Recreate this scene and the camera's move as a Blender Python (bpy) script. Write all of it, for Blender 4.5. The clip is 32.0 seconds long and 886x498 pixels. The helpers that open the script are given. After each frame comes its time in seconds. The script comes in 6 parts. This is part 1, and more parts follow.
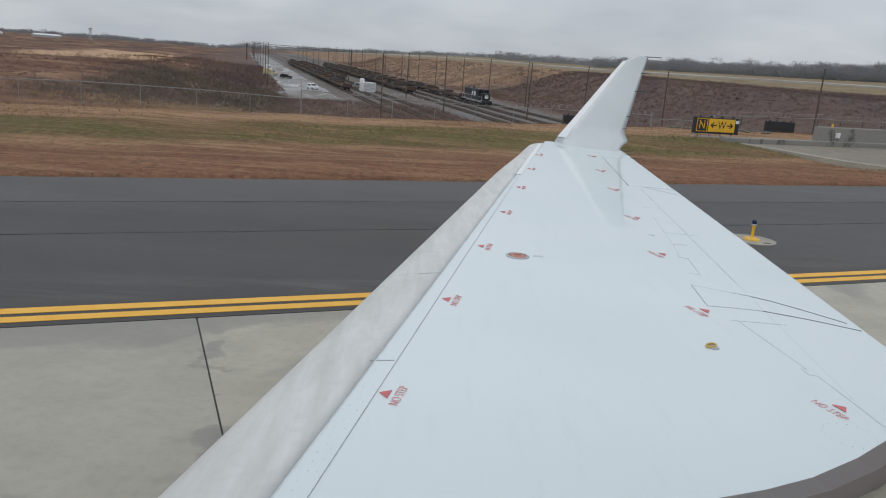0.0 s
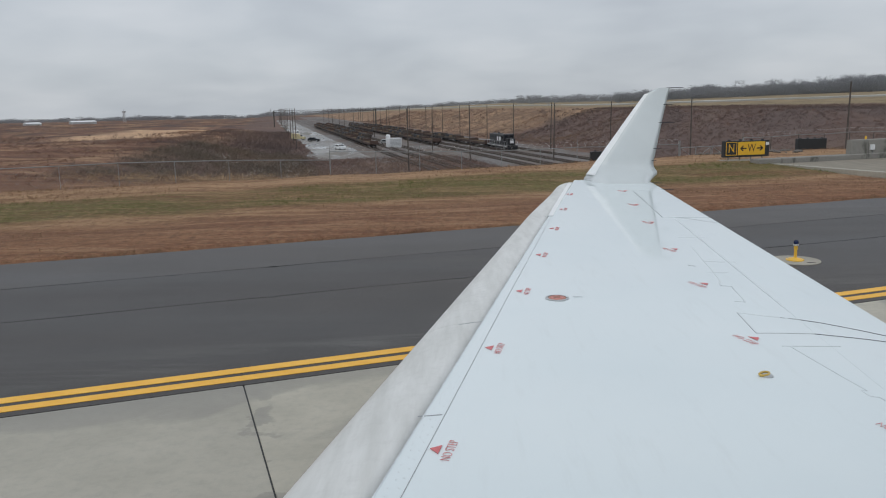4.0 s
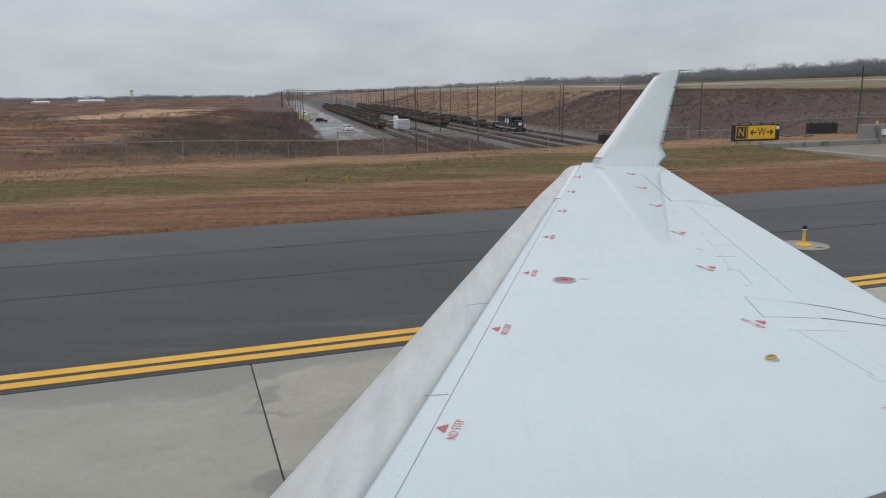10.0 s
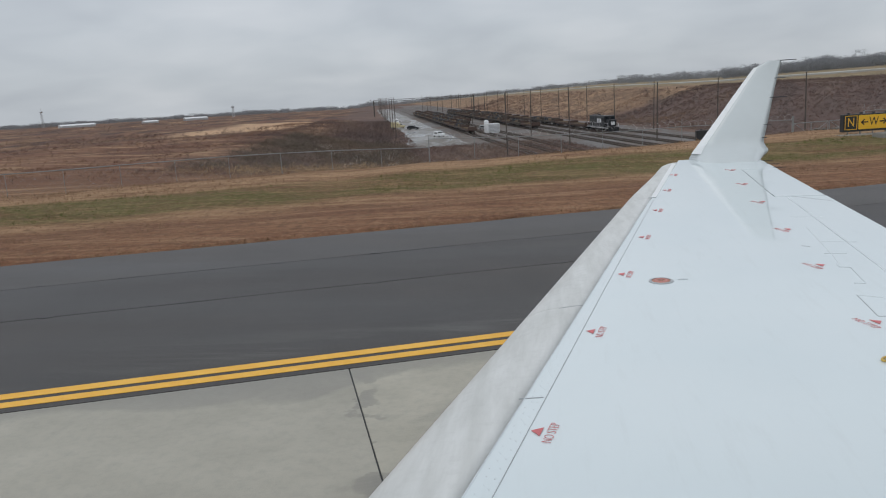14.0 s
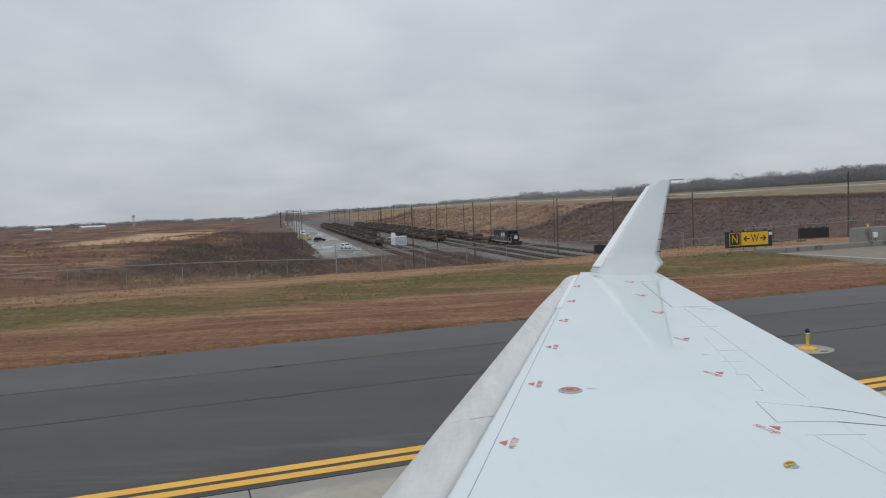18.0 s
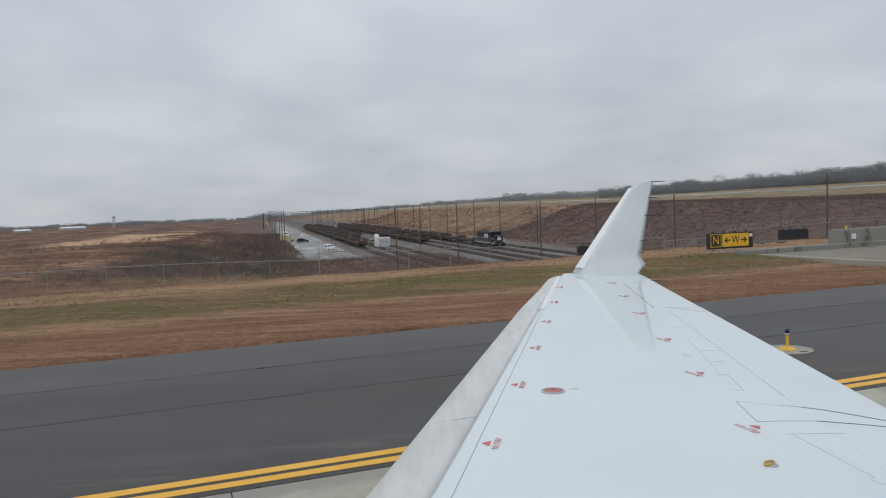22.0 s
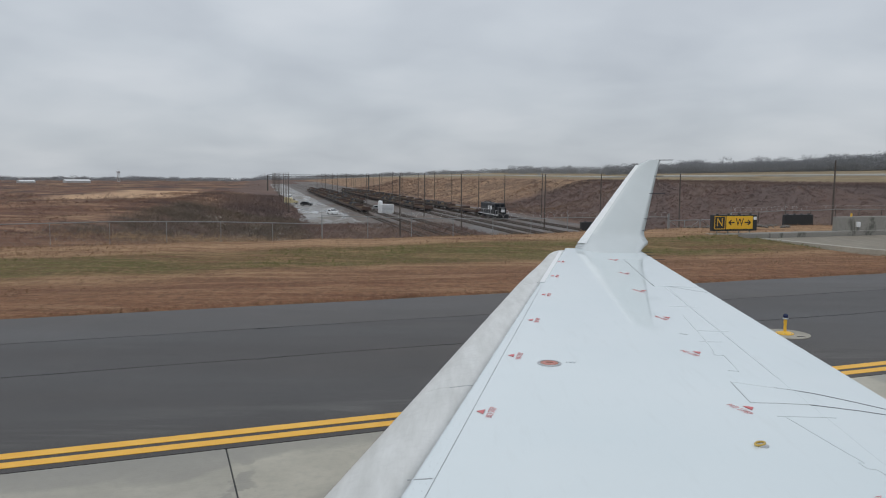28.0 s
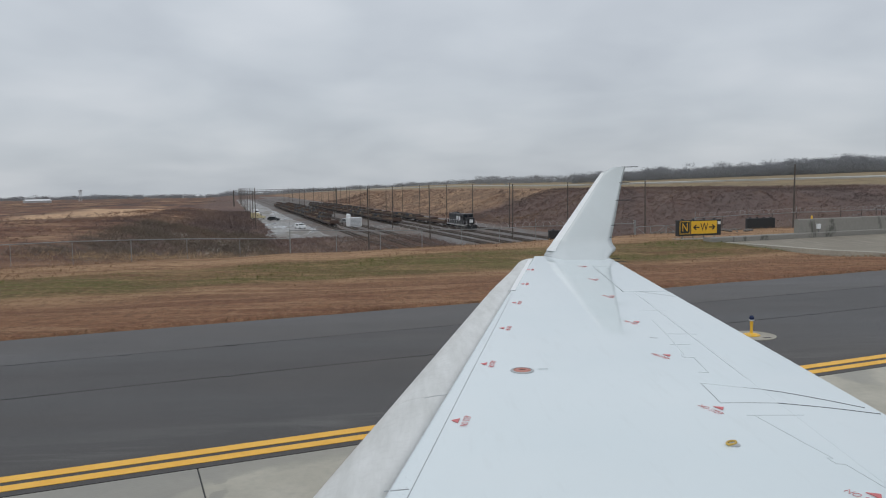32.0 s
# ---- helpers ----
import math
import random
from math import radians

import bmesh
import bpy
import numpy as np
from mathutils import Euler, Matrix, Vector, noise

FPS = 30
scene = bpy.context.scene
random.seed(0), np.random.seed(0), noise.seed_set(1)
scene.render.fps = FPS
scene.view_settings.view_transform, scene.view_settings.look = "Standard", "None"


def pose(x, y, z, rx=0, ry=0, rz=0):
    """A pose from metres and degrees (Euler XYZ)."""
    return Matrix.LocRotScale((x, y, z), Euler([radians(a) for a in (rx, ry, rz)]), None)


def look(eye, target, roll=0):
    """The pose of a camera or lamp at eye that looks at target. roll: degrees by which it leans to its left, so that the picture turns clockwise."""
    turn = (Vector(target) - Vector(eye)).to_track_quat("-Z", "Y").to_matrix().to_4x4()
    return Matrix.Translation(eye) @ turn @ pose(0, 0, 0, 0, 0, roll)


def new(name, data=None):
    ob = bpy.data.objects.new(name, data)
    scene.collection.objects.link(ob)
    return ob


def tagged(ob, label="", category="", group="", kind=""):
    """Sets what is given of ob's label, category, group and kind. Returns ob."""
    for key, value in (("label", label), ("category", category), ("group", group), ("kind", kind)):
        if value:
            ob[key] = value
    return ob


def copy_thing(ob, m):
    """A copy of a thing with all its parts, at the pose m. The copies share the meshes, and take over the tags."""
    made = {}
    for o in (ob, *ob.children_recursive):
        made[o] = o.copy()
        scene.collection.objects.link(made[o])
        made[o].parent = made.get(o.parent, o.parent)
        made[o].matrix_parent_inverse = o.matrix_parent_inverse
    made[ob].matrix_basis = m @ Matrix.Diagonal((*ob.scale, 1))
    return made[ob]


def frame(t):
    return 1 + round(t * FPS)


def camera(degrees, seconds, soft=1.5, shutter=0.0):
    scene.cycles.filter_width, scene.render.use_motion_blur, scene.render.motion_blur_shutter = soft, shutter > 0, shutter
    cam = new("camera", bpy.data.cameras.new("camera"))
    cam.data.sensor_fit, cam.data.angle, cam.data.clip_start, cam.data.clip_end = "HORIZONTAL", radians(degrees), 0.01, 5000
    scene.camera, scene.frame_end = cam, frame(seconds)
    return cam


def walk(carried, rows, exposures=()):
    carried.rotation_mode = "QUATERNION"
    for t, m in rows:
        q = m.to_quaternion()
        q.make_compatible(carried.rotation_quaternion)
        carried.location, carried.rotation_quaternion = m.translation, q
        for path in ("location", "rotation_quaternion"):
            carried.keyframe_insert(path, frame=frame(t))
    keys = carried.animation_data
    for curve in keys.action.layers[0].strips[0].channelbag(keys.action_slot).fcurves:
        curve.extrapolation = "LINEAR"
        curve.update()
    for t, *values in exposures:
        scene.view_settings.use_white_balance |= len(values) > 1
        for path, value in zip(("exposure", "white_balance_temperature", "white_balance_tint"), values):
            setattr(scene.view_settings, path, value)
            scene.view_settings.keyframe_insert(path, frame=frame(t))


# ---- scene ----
cam = camera(60.0, 32.0, soft=1.1)
# seconds, x, y, z, then the turn in degrees
PATH = [
    (0.0, 0.004, -0.013, 3.069, 75.876, -4.265, -1.111),
    (0.5, 0.006, -0.014, 3.069, 76.530, -4.005, 0.013),
    (1.0, 0.008, -0.015, 3.073, 77.313, -1.926, 1.466),
    (1.5, 0.006, -0.016, 3.077, 77.437, -0.018, 2.995),
    (2.0, 0.006, -0.016, 3.077, 78.168, 1.202, 3.218),
    (2.5, 0.008, -0.016, 3.078, 77.873, 1.412, 1.736),
    (3.0, 0.010, -0.016, 3.079, 77.963, 1.318, 0.350),
    (3.5, 0.008, -0.016, 3.080, 78.911, 1.136, 0.900),
    (5.5, 0.000, -0.020, 3.081, 79.793, 0.838, -1.543),
    (6.0, 0.000, -0.021, 3.081, 79.562, 1.783, -0.572),
    (6.5, 0.001, -0.022, 3.081, 80.291, 1.825, 0.156),
    (7.0, 0.000, -0.024, 3.081, 80.677, 2.129, 0.281),
    (7.5, 0.000, -0.024, 3.081, 81.068, 2.110, 0.593),
    (8.0, 0.000, -0.024, 3.081, 81.618, 2.202, 1.096),
    (8.5, 0.000, -0.024, 3.078, 81.427, 1.939, 0.660),
    (9.0, 0.000, -0.022, 3.077, 80.055, 1.699, -0.423),
    (9.5, 0.001, -0.022, 3.077, 79.128, 1.019, 0.029),
    (10.0, 0.001, -0.022, 3.076, 78.099, 0.687, 1.123),
    (10.5, 0.003, -0.022, 3.071, 76.019, 2.075, 1.979),
    (11.0, 0.004, -0.023, 3.071, 76.787, 3.065, 1.883),
    (11.5, 0.006, -0.023, 3.070, 77.572, 3.392, 1.386),
    (12.0, 0.006, -0.023, 3.070, 77.457, 3.683, 1.242),
    (12.5, 0.008, -0.026, 3.071, 78.138, 4.112, 1.736),
    (13.0, 0.008, -0.026, 3.071, 78.090, 3.223, 3.191),
    (13.5, 0.009, -0.026, 3.072, 77.939, 3.106, 5.487),
    (14.0, 0.009, -0.028, 3.073, 78.645, 3.277, 7.690),
    (14.5, 0.007, -0.028, 3.076, 81.706, 3.112, 6.912),
    (15.0, 0.006, -0.028, 3.080, 82.256, 3.299, 6.183),
    (15.5, 0.007, -0.032, 3.081, 82.706, 2.474, 5.689),
    (17.5, -0.016, -0.015, 3.059, 85.277, 0.944, 0.437),
    (18.0, -0.013, -0.007, 3.058, 86.642, 2.307, 0.809),
    (18.5, -0.013, -0.005, 3.056, 86.410, 1.934, 0.478),
    (19.0, -0.012, -0.007, 3.058, 85.806, 1.732, 0.163),
    (19.5, -0.012, -0.007, 3.058, 85.870, 1.547, -0.018),
    (20.0, -0.013, -0.007, 3.058, 85.983, 1.528, -0.122),
    (20.5, -0.013, -0.011, 3.058, 86.549, 1.518, 0.040),
    (21.0, -0.012, -0.011, 3.058, 86.833, 1.699, 0.140),
    (21.5, -0.012, -0.013, 3.058, 86.805, 1.881, -0.044),
    (22.0, -0.013, -0.014, 3.058, 86.687, 2.218, -0.426),
    (22.5, -0.013, -0.016, 3.058, 86.898, 2.397, -0.524),
    (23.0, -0.013, -0.018, 3.061, 87.750, 2.449, -0.077),
    (23.5, -0.013, -0.019, 3.061, 88.589, 2.766, -0.126),
    (24.0, -0.015, -0.019, 3.061, 89.052, 2.883, -0.523),
    (24.5, -0.016, -0.021, 3.061, 89.190, 1.917, -0.494),
    (25.0, -0.017, -0.023, 3.062, 87.027, -0.919, 0.039),
    (25.5, -0.018, -0.024, 3.057, 84.377, -1.803, 0.337),
    (27.5, -0.014, -0.010, 3.050, 84.312, -0.609, 0.098),
    (28.0, -0.014, -0.011, 3.050, 84.422, -0.366, -0.036),
    (28.5, -0.014, -0.011, 3.050, 84.369, -0.121, -0.298),
    (29.0, -0.014, -0.012, 3.050, 84.235, 0.355, -0.868),
    (29.5, -0.014, -0.015, 3.050, 84.366, 0.715, -1.497),
    (30.0, -0.017, -0.016, 3.045, 84.570, 0.628, -1.630),
    (30.5, -0.020, -0.017, 3.043, 84.600, 0.279, -1.707),
    (31.0, -0.018, -0.017, 3.043, 84.734, 0.389, -2.083),
    (31.5, -0.020, -0.017, 3.043, 84.944, 0.547, -2.306),
    (32.0, -0.020, -0.017, 3.042, 85.267, 0.858, -2.451),
]
walk(cam, [(r[0], pose(*r[1:])) for r in PATH])

# ---------------------------------------------------------------- sky and light
world = bpy.data.worlds.new("overcast")
scene.world = world
world.use_nodes = True
wn, wl = world.node_tree.nodes, world.node_tree.links
wn.clear()


def wnode(kind, **kw):
    n = wn.new(kind)
    for k, v in kw.items():
        n.inputs[k].default_value = v
    return n


def wmath(op, a, b=None):
    n = wn.new("ShaderNodeMath")
    n.operation = op
    for i, s in enumerate((a, b)):
        if s is None:
            continue
        if isinstance(s, (int, float)):
            n.inputs[i].default_value = s
        else:
            wl.new(s, n.inputs[i])
    return n.outputs[0]


tc = wn.new("ShaderNodeTexCoord")
sep = wn.new("ShaderNodeSeparateXYZ")
wl.new(tc.outputs["Generated"], sep.inputs[0])
up = wmath("ADD", wmath("ABSOLUTE", sep.outputs[2]), 0.26)
com = wn.new("ShaderNodeCombineXYZ")
wl.new(wmath("DIVIDE", sep.outputs[0], up), com.inputs[0])
wl.new(wmath("DIVIDE", sep.outputs[1], up), com.inputs[1])
n1 = wnode("ShaderNodeTexNoise", Scale=0.95, Detail=4.0, Roughness=0.45, Distortion=0.35)
n2 = wnode("ShaderNodeTexNoise", Scale=2.6, Detail=4.0, Roughness=0.42, Distortion=0.3)
wl.new(com.outputs[0], n1.inputs["Vector"])
wl.new(com.outputs[0], n2.inputs["Vector"])
cl = wmath("ADD", wmath("MULTIPLY", n1.outputs[0], 0.65), wmath("MULTIPLY", n2.outputs[0], 0.35))
ramp = wn.new("ShaderNodeValToRGB")
wl.new(cl, ramp.inputs[0])
el = ramp.color_ramp.elements
el[0].position, el[0].color = 0.30, (0.440, 0.478, 0.535, 1)
el[1].position, el[1].color = 0.72, (0.688, 0.72, 0.765, 1)
e = el.new(0.5)
e.color = (0.557, 0.60, 0.652, 1)
sky = wn.new("ShaderNodeTexSky")
sky.sky_type, sky.sun_disc = "NISHITA", False
sky.sun_elevation, sky.sun_rotation = radians(50), radians(200)
b1, b2 = wn.new("ShaderNodeBackground"), wn.new("ShaderNodeBackground")
# an overcast sky is darker towards the horizon
lift = wmath("ADD", 0.80, wmath("MULTIPLY", wmath("MINIMUM", wmath("MULTIPLY", wmath("ABSOLUTE", sep.outputs[2]), 3.6), 1.0), 0.23))
shade = wn.new("ShaderNodeVectorMath")
shade.operation = "SCALE"
wl.new(ramp.outputs[0], shade.inputs[0])
wl.new(lift, shade.inputs["Scale"])
wl.new(shade.outputs[0], b1.inputs[0])
b1.inputs[1].default_value = 1.0
wl.new(sky.outputs[0], b2.inputs[0])
b2.inputs[1].default_value = 0.006
add = wn.new("ShaderNodeAddShader")
out = wn.new("ShaderNodeOutputWorld")
wl.new(b1.outputs[0], add.inputs[0])
wl.new(b2.outputs[0], add.inputs[1])
wl.new(add.outputs[0], out.inputs[0])

sun = new("sun", bpy.data.lights.new("sun", "SUN"))
sun.data.energy, sun.data.angle, sun.data.color = 0.7, radians(40), (1.0, 0.97, 0.93)
sun.matrix_world = look((0, 0, 50), (20, 34, 0))

# ---------------------------------------------------------------- materials


class Nodes:
    """A small builder of one surface material."""

    def __init__(self, name):
        self.m = bpy.data.materials.new(name)
        self.m.use_nodes = True
        self.t = self.m.node_tree
        self.b = self.t.nodes["Principled BSDF"]
        self.pos = self.t.nodes.new("ShaderNodeTexCoord").outputs["Object"]

    def link(self, a, b):
        self.t.links.new(a, b)

    def mapped(self, scale=(1, 1, 1), turn=0.0):
        n = self.t.nodes.new("ShaderNodeMapping")
        n.inputs["Scale"].default_value = scale
        n.inputs["Rotation"].default_value = (0, 0, radians(turn))
        self.link(self.pos, n.inputs[0])
        return n.outputs[0]

    def noise(self, scale, detail=4.0, rough=0.55, vec=None, distortion=0.0):
        n = self.t.nodes.new("ShaderNodeTexNoise")
        n.inputs["Scale"].default_value, n.inputs["Detail"].default_value = scale, detail
        n.inputs["Roughness"].default_value, n.inputs["Distortion"].default_value = rough, distortion
        self.link(vec or self.pos, n.inputs["Vector"])
        return n.outputs[0]

    def ramp(self, value, stops, mode="LINEAR"):
        n = self.t.nodes.new("ShaderNodeValToRGB")
        n.color_ramp.interpolation = mode
        el = n.color_ramp.elements
        while len(el) < len(stops):
            el.new(0.5)
        for s, (p, c) in zip(el, stops):
            s.position = p
            s.color = (c, c, c, 1) if isinstance(c, (int, float)) else (*c, 1)
        self.link(value, n.inputs[0])
        return n.outputs[0]

    def mix(self, fac, a, b, mode="MIX"):
        n = self.t.nodes.new("ShaderNodeMix")
        n.data_type, n.blend_type = "RGBA", mode
        for s, i in ((fac, 0), (a, 6), (b, 7)):
            if isinstance(s, (int, float)):
                n.inputs[i].default_value = s
            elif isinstance(s, tuple):
                n.inputs[i].default_value = (*s, 1)
            else:
                self.link(s, n.inputs[i])
        return n.outputs[2]

    def math(self, op, a, b=0.0, c=None):
        n = self.t.nodes.new("ShaderNodeMath")
        n.operation = op
        for i, s in enumerate((a, b, c)):
            if s is None:
                continue
            if isinstance(s, (int, float)):
                n.inputs[i].default_value = s
            else:
                self.link(s, n.inputs[i])
        return n.outputs[0]

    def random(self, island=False):
        if island:
            return self.t.nodes.new("ShaderNodeNewGeometry").outputs["Random Per Island"]
        return self.t.nodes.new("ShaderNodeObjectInfo").outputs["Random"]

    def bump(self, height, strength=0.3, distance=0.01):
        n = self.t.nodes.new("ShaderNodeBump")
        n.inputs["Strength"].default_value, n.inputs["Distance"].default_value = strength, distance
        self.link(height, n.inputs["Height"])
        self.link(n.outputs[0], self.b.inputs["Normal"])

    def done(self, color, rough=0.6, metal=0.0, spec=None):
        for s, k in ((color, "Base Color"), (rough, "Roughness"), (metal, "Metallic")):
            if isinstance(s, (int, float)):
                self.b.inputs[k].default_value = s
            elif isinstance(s, tuple):
                self.b.inputs[k].default_value = (*s, 1)
            else:
                self.link(s, self.b.inputs[k])
        if spec is not None:
            self.b.inputs["Specular IOR Level"].default_value = spec
        return self.m


def plain(name, color, rough=0.5, metal=0.0, grain=30.0, vary=0.18, bump=0.0, spec=None):
    """A painted, metal or plastic surface with mottling at two scales."""
    n = Nodes(name)
    f = n.math("ADD", n.math("MULTIPLY", n.noise(grain), 0.5), n.math("MULTIPLY", n.noise(grain * 0.13), 0.5))
    dark = tuple(c * (1 - vary) for c in color)
    lite = tuple(min(1, c * (1 + vary)) for c in color)
    if bump:
        n.bump(n.noise(grain * 3), bump, 0.004)
    return n.done(n.ramp(f, [(0.32, dark), (0.68, lite)]), n.ramp(f, [(0.3, max(0, rough - 0.08)), (0.7, min(1, rough + 0.08))]), metal, spec)


A = 20.2  # the taxiway's direction against x, in degrees
RAIL = 13.4  # the tracks' direction against y
CA, SA = math.cos(radians(A)), math.sin(radians(A))
CR, SR = math.cos(radians(RAIL)), math.sin(radians(RAIL))


def TX(u, v, z=0.0):
    """Along the taxiway, away from it, up."""
    return Vector((u * CA - v * SA, u * SA + v * CA, z))


def RW(r, w, z=0.0):
    """Across the tracks, along them, up."""
    return Vector((r * CR - w * SR, r * SR + w * CR, z))


def make_wing_paint():
    n = Nodes("white_wing_paint")
    big, fine = n.noise(0.9, 5), n.noise(14, 5)
    grime = n.noise(3.0, 6, 0.65, n.mapped((5, 0.7, 1), -14))
    col = n.mix(n.ramp(big, [(0.3, 0.0), (0.75, 1.0)]), (0.735, 0.812, 0.832), (0.78, 0.842, 0.856))
    col = n.mix(n.math("MULTIPLY", n.ramp(grime, [(0.55, 0.0), (0.8, 1.0)]), 0.14), col, (0.50, 0.52, 0.50))
    return n.done(col, n.ramp(fine, [(0.3, 0.03), (0.7, 0.06)]))


def make_slat_metal():
    n = Nodes("dull_slat_skin")
    streak = n.noise(2.2, 6, 0.6, n.mapped((6, 0.8, 1), -14))
    fine = n.noise(22, 5)
    col = n.mix(n.ramp(streak, [(0.35, 0.0), (0.75, 1.0)]), (0.75, 0.755, 0.735), (0.60, 0.605, 0.58))
    col = n.mix(n.math("MULTIPLY", n.ramp(fine, [(0.5, 0.0), (0.75, 1.0)]), 0.25), col, (0.50, 0.50, 0.48))
    return n.done(col, n.ramp(streak, [(0.3, 0.38), (0.7, 0.52)]), 0.15)


def make_concrete():
    n = Nodes("concrete_slab")
    n.pos = n.t.nodes.new("ShaderNodeNewGeometry").outputs["Position"]
    wet = n.noise(0.16, 6, 0.55, n.mapped((0.75, 1.6, 1), -A), 0.7)
    blot, fine, pores = n.noise(1.1, 6, 0.6), n.noise(9, 6, 0.65), n.noise(60, 3)
    base = n.mix(n.ramp(blot, [(0.3, 0.0), (0.7, 1.0)]), (0.385, 0.365, 0.310), (0.475, 0.450, 0.385))
    base = n.mix(n.math("MULTIPLY", n.ramp(fine, [(0.45, 0.0), (0.75, 1.0)]), 0.35), base, (0.27, 0.265, 0.24))
    tint = n.mix(n.random(), (0.90, 0.90, 0.90), (1.06, 1.05, 1.02))
    base = n.mix(1.0, base, tint, "MULTIPLY")
    se = n.t.nodes.new("ShaderNodeSeparateXYZ")
    geo = n.t.nodes.new("ShaderNodeNewGeometry")
    mp = n.t.nodes.new("ShaderNodeMapping")
    mp.inputs["Rotation"].default_value = (0, 0, radians(-A))
    n.link(geo.outputs["Position"], mp.inputs[0])
    n.link(mp.outputs[0], se.inputs[0])
    wet = n.noise(0.12, 7, 0.50, mp.outputs[0], 0.9)
    # a damp rim where water stands along the asphalt edge
    rim = n.ramp(n.math("DIVIDE", se.outputs[1], 10.0), [(0.755, 0.0), (0.85, 0.105)])
    # and stains that spread from the cross joints
    off = n.math("ABSOLUTE", n.math("SUBTRACT", n.math("FRACT", n.math("ADD", n.math("DIVIDE", n.math("SUBTRACT", se.outputs[0], 0.6), 7.6), 0.5)), 0.5))
    halo = n.math("MULTIPLY", n.ramp(off, [(0.0, 0.30), (0.035, 0.0)]), n.ramp(n.noise(0.7, 5, 0.6), [(0.46, 0.0), (0.60, 1.0)]))
    rim = n.math("ADD", rim, halo)
    damp = n.ramp(n.math("ADD", wet, rim), [(0.535, 0.0), (0.556, 0.75), (0.64, 1.0)])
    col = n.mix(n.math("MULTIPLY", damp, 0.66), base, (0.190, 0.180, 0.156))
    groove = n.t.nodes.new("ShaderNodeTexWave")
    groove.inputs["Scale"].default_value = 6.0
    groove.inputs["Distortion"].default_value = 1.5
    n.link(n.mapped((1, 1, 1), 70), groove.inputs["Vector"])
    n.bump(n.math("ADD", n.math("MULTIPLY", groove.outputs["Fac"], 0.18), pores), 0.35, 0.006)
    return n.done(col, n.mix(damp, (0.72, 0.72, 0.72), (0.42, 0.42, 0.42)))


def make_deck():
    """Brown-grey worn bridge concrete with rubber streaks."""
    n = Nodes("worn_deck_concrete")
    n.pos = n.t.nodes.new("ShaderNodeNewGeometry").outputs["Position"]
    blot, fine = n.noise(0.4, 6, 0.6), n.noise(11, 6, 0.68)
    streak = n.noise(1.2, 6, 0.66, n.mapped((2.2, 0.25, 1), -A), 0.4)
    col = n.mix(n.ramp(blot, [(0.3, 0.0), (0.7, 1.0)]), (0.215, 0.190, 0.155), (0.285, 0.255, 0.205))
    col = n.mix(n.math("MULTIPLY", n.ramp(streak, [(0.52, 0.0), (0.66, 1.0)]), 0.5), col, (0.37, 0.335, 0.27))
    col = n.mix(n.math("MULTIPLY", n.ramp(fine, [(0.5, 0.0), (0.75, 1.0)]), 0.3), col, (0.13, 0.115, 0.095))
    n.bump(n.noise(60, 3), 0.3, 0.005)
    return n.done(col, n.ramp(blot, [(0.3, 0.74), (0.7, 0.86)]), 0.0, 0.25)


def make_asphalt(name="damp_asphalt", tone=1.0):
    n = Nodes(name)
    streak = n.noise(0.35, 6, 0.6, n.mapped((0.22, 1.6, 1), -A), 0.5)
    blot, grit, pores = n.noise(0.7, 5), n.noise(45, 4, 0.7), n.noise(140, 2)
    col = n.mix(n.ramp(blot, [(0.3, 0.0), (0.7, 1.0)]), (0.041, 0.037, 0.035), (0.053, 0.047, 0.044))
    col = n.mix(n.math("MULTIPLY", n.ramp(grit, [(0.5, 0.0), (0.75, 1.0)]), 0.35), col, (0.12, 0.118, 0.115))
    dry = n.ramp(streak, [(0.55, 0.0), (0.72, 1.0)])
    col = n.mix(n.math("MULTIPLY", dry, 0.30), col, (0.11, 0.103, 0.097))
    long_ = n.noise(0.5, 5, 0.55, n.mapped((0.10, 0.55, 1), -A), 0.4)
    col = n.mix(1.0, col, n.ramp(long_, [(0.36, (0.80, 0.80, 0.81)), (0.64, (1.22, 1.20, 1.18))]), "MULTIPLY")
    # pale silt that dried beside the painted lines
    se = n.t.nodes.new("ShaderNodeSeparateXYZ")
    n.link(n.mapped((1, 1, 1), -A), se.inputs[0])
    side = n.ramp(n.math("DIVIDE", se.outputs[1], 20.0), [(0.462, 0.0), (0.475, 1.0), (0.50, 0.5), (0.535, 0.0)])
    silt = n.ramp(n.noise(0.9, 6, 0.7, n.mapped((0.22, 1.5, 1), -A), 0.8), [(0.46, 0.0), (0.60, 1.0)])
    col = n.mix(n.math("MULTIPLY", n.math("MULTIPLY", side, silt), 0.38), col, (0.17, 0.165, 0.152))
    col = n.mix(1.0, col, n.mix(n.random(), (0.88, 0.88, 0.90), (1.08, 1.07, 1.05)), "MULTIPLY")
    col = n.mix(1.0, col, (tone, tone, tone), "MULTIPLY")
    n.bump(n.math("ADD", grit, pores), 0.3, 0.005)
    return n.done(col, n.ramp(long_, [(0.36, 0.42), (0.64, 0.54)]), 0.0, 0.30)


def make_yellow():
    n = Nodes("yellow_road_paint")
    wear, fine = n.noise(2.5, 6, 0.65), n.noise(40, 4, 0.7)
    col = n.mix(n.ramp(wear, [(0.3, 0.0), (0.7, 1.0)]), (0.84, 0.43, 0.042), (0.92, 0.52, 0.075))
    col = n.mix(n.math("MULTIPLY", n.ramp(fine, [(0.58, 0.0), (0.72, 1.0)]), 0.35), col, (0.36, 0.25, 0.10))
    n.bump(fine, 0.3, 0.003)
    return n.done(col, 0.6)


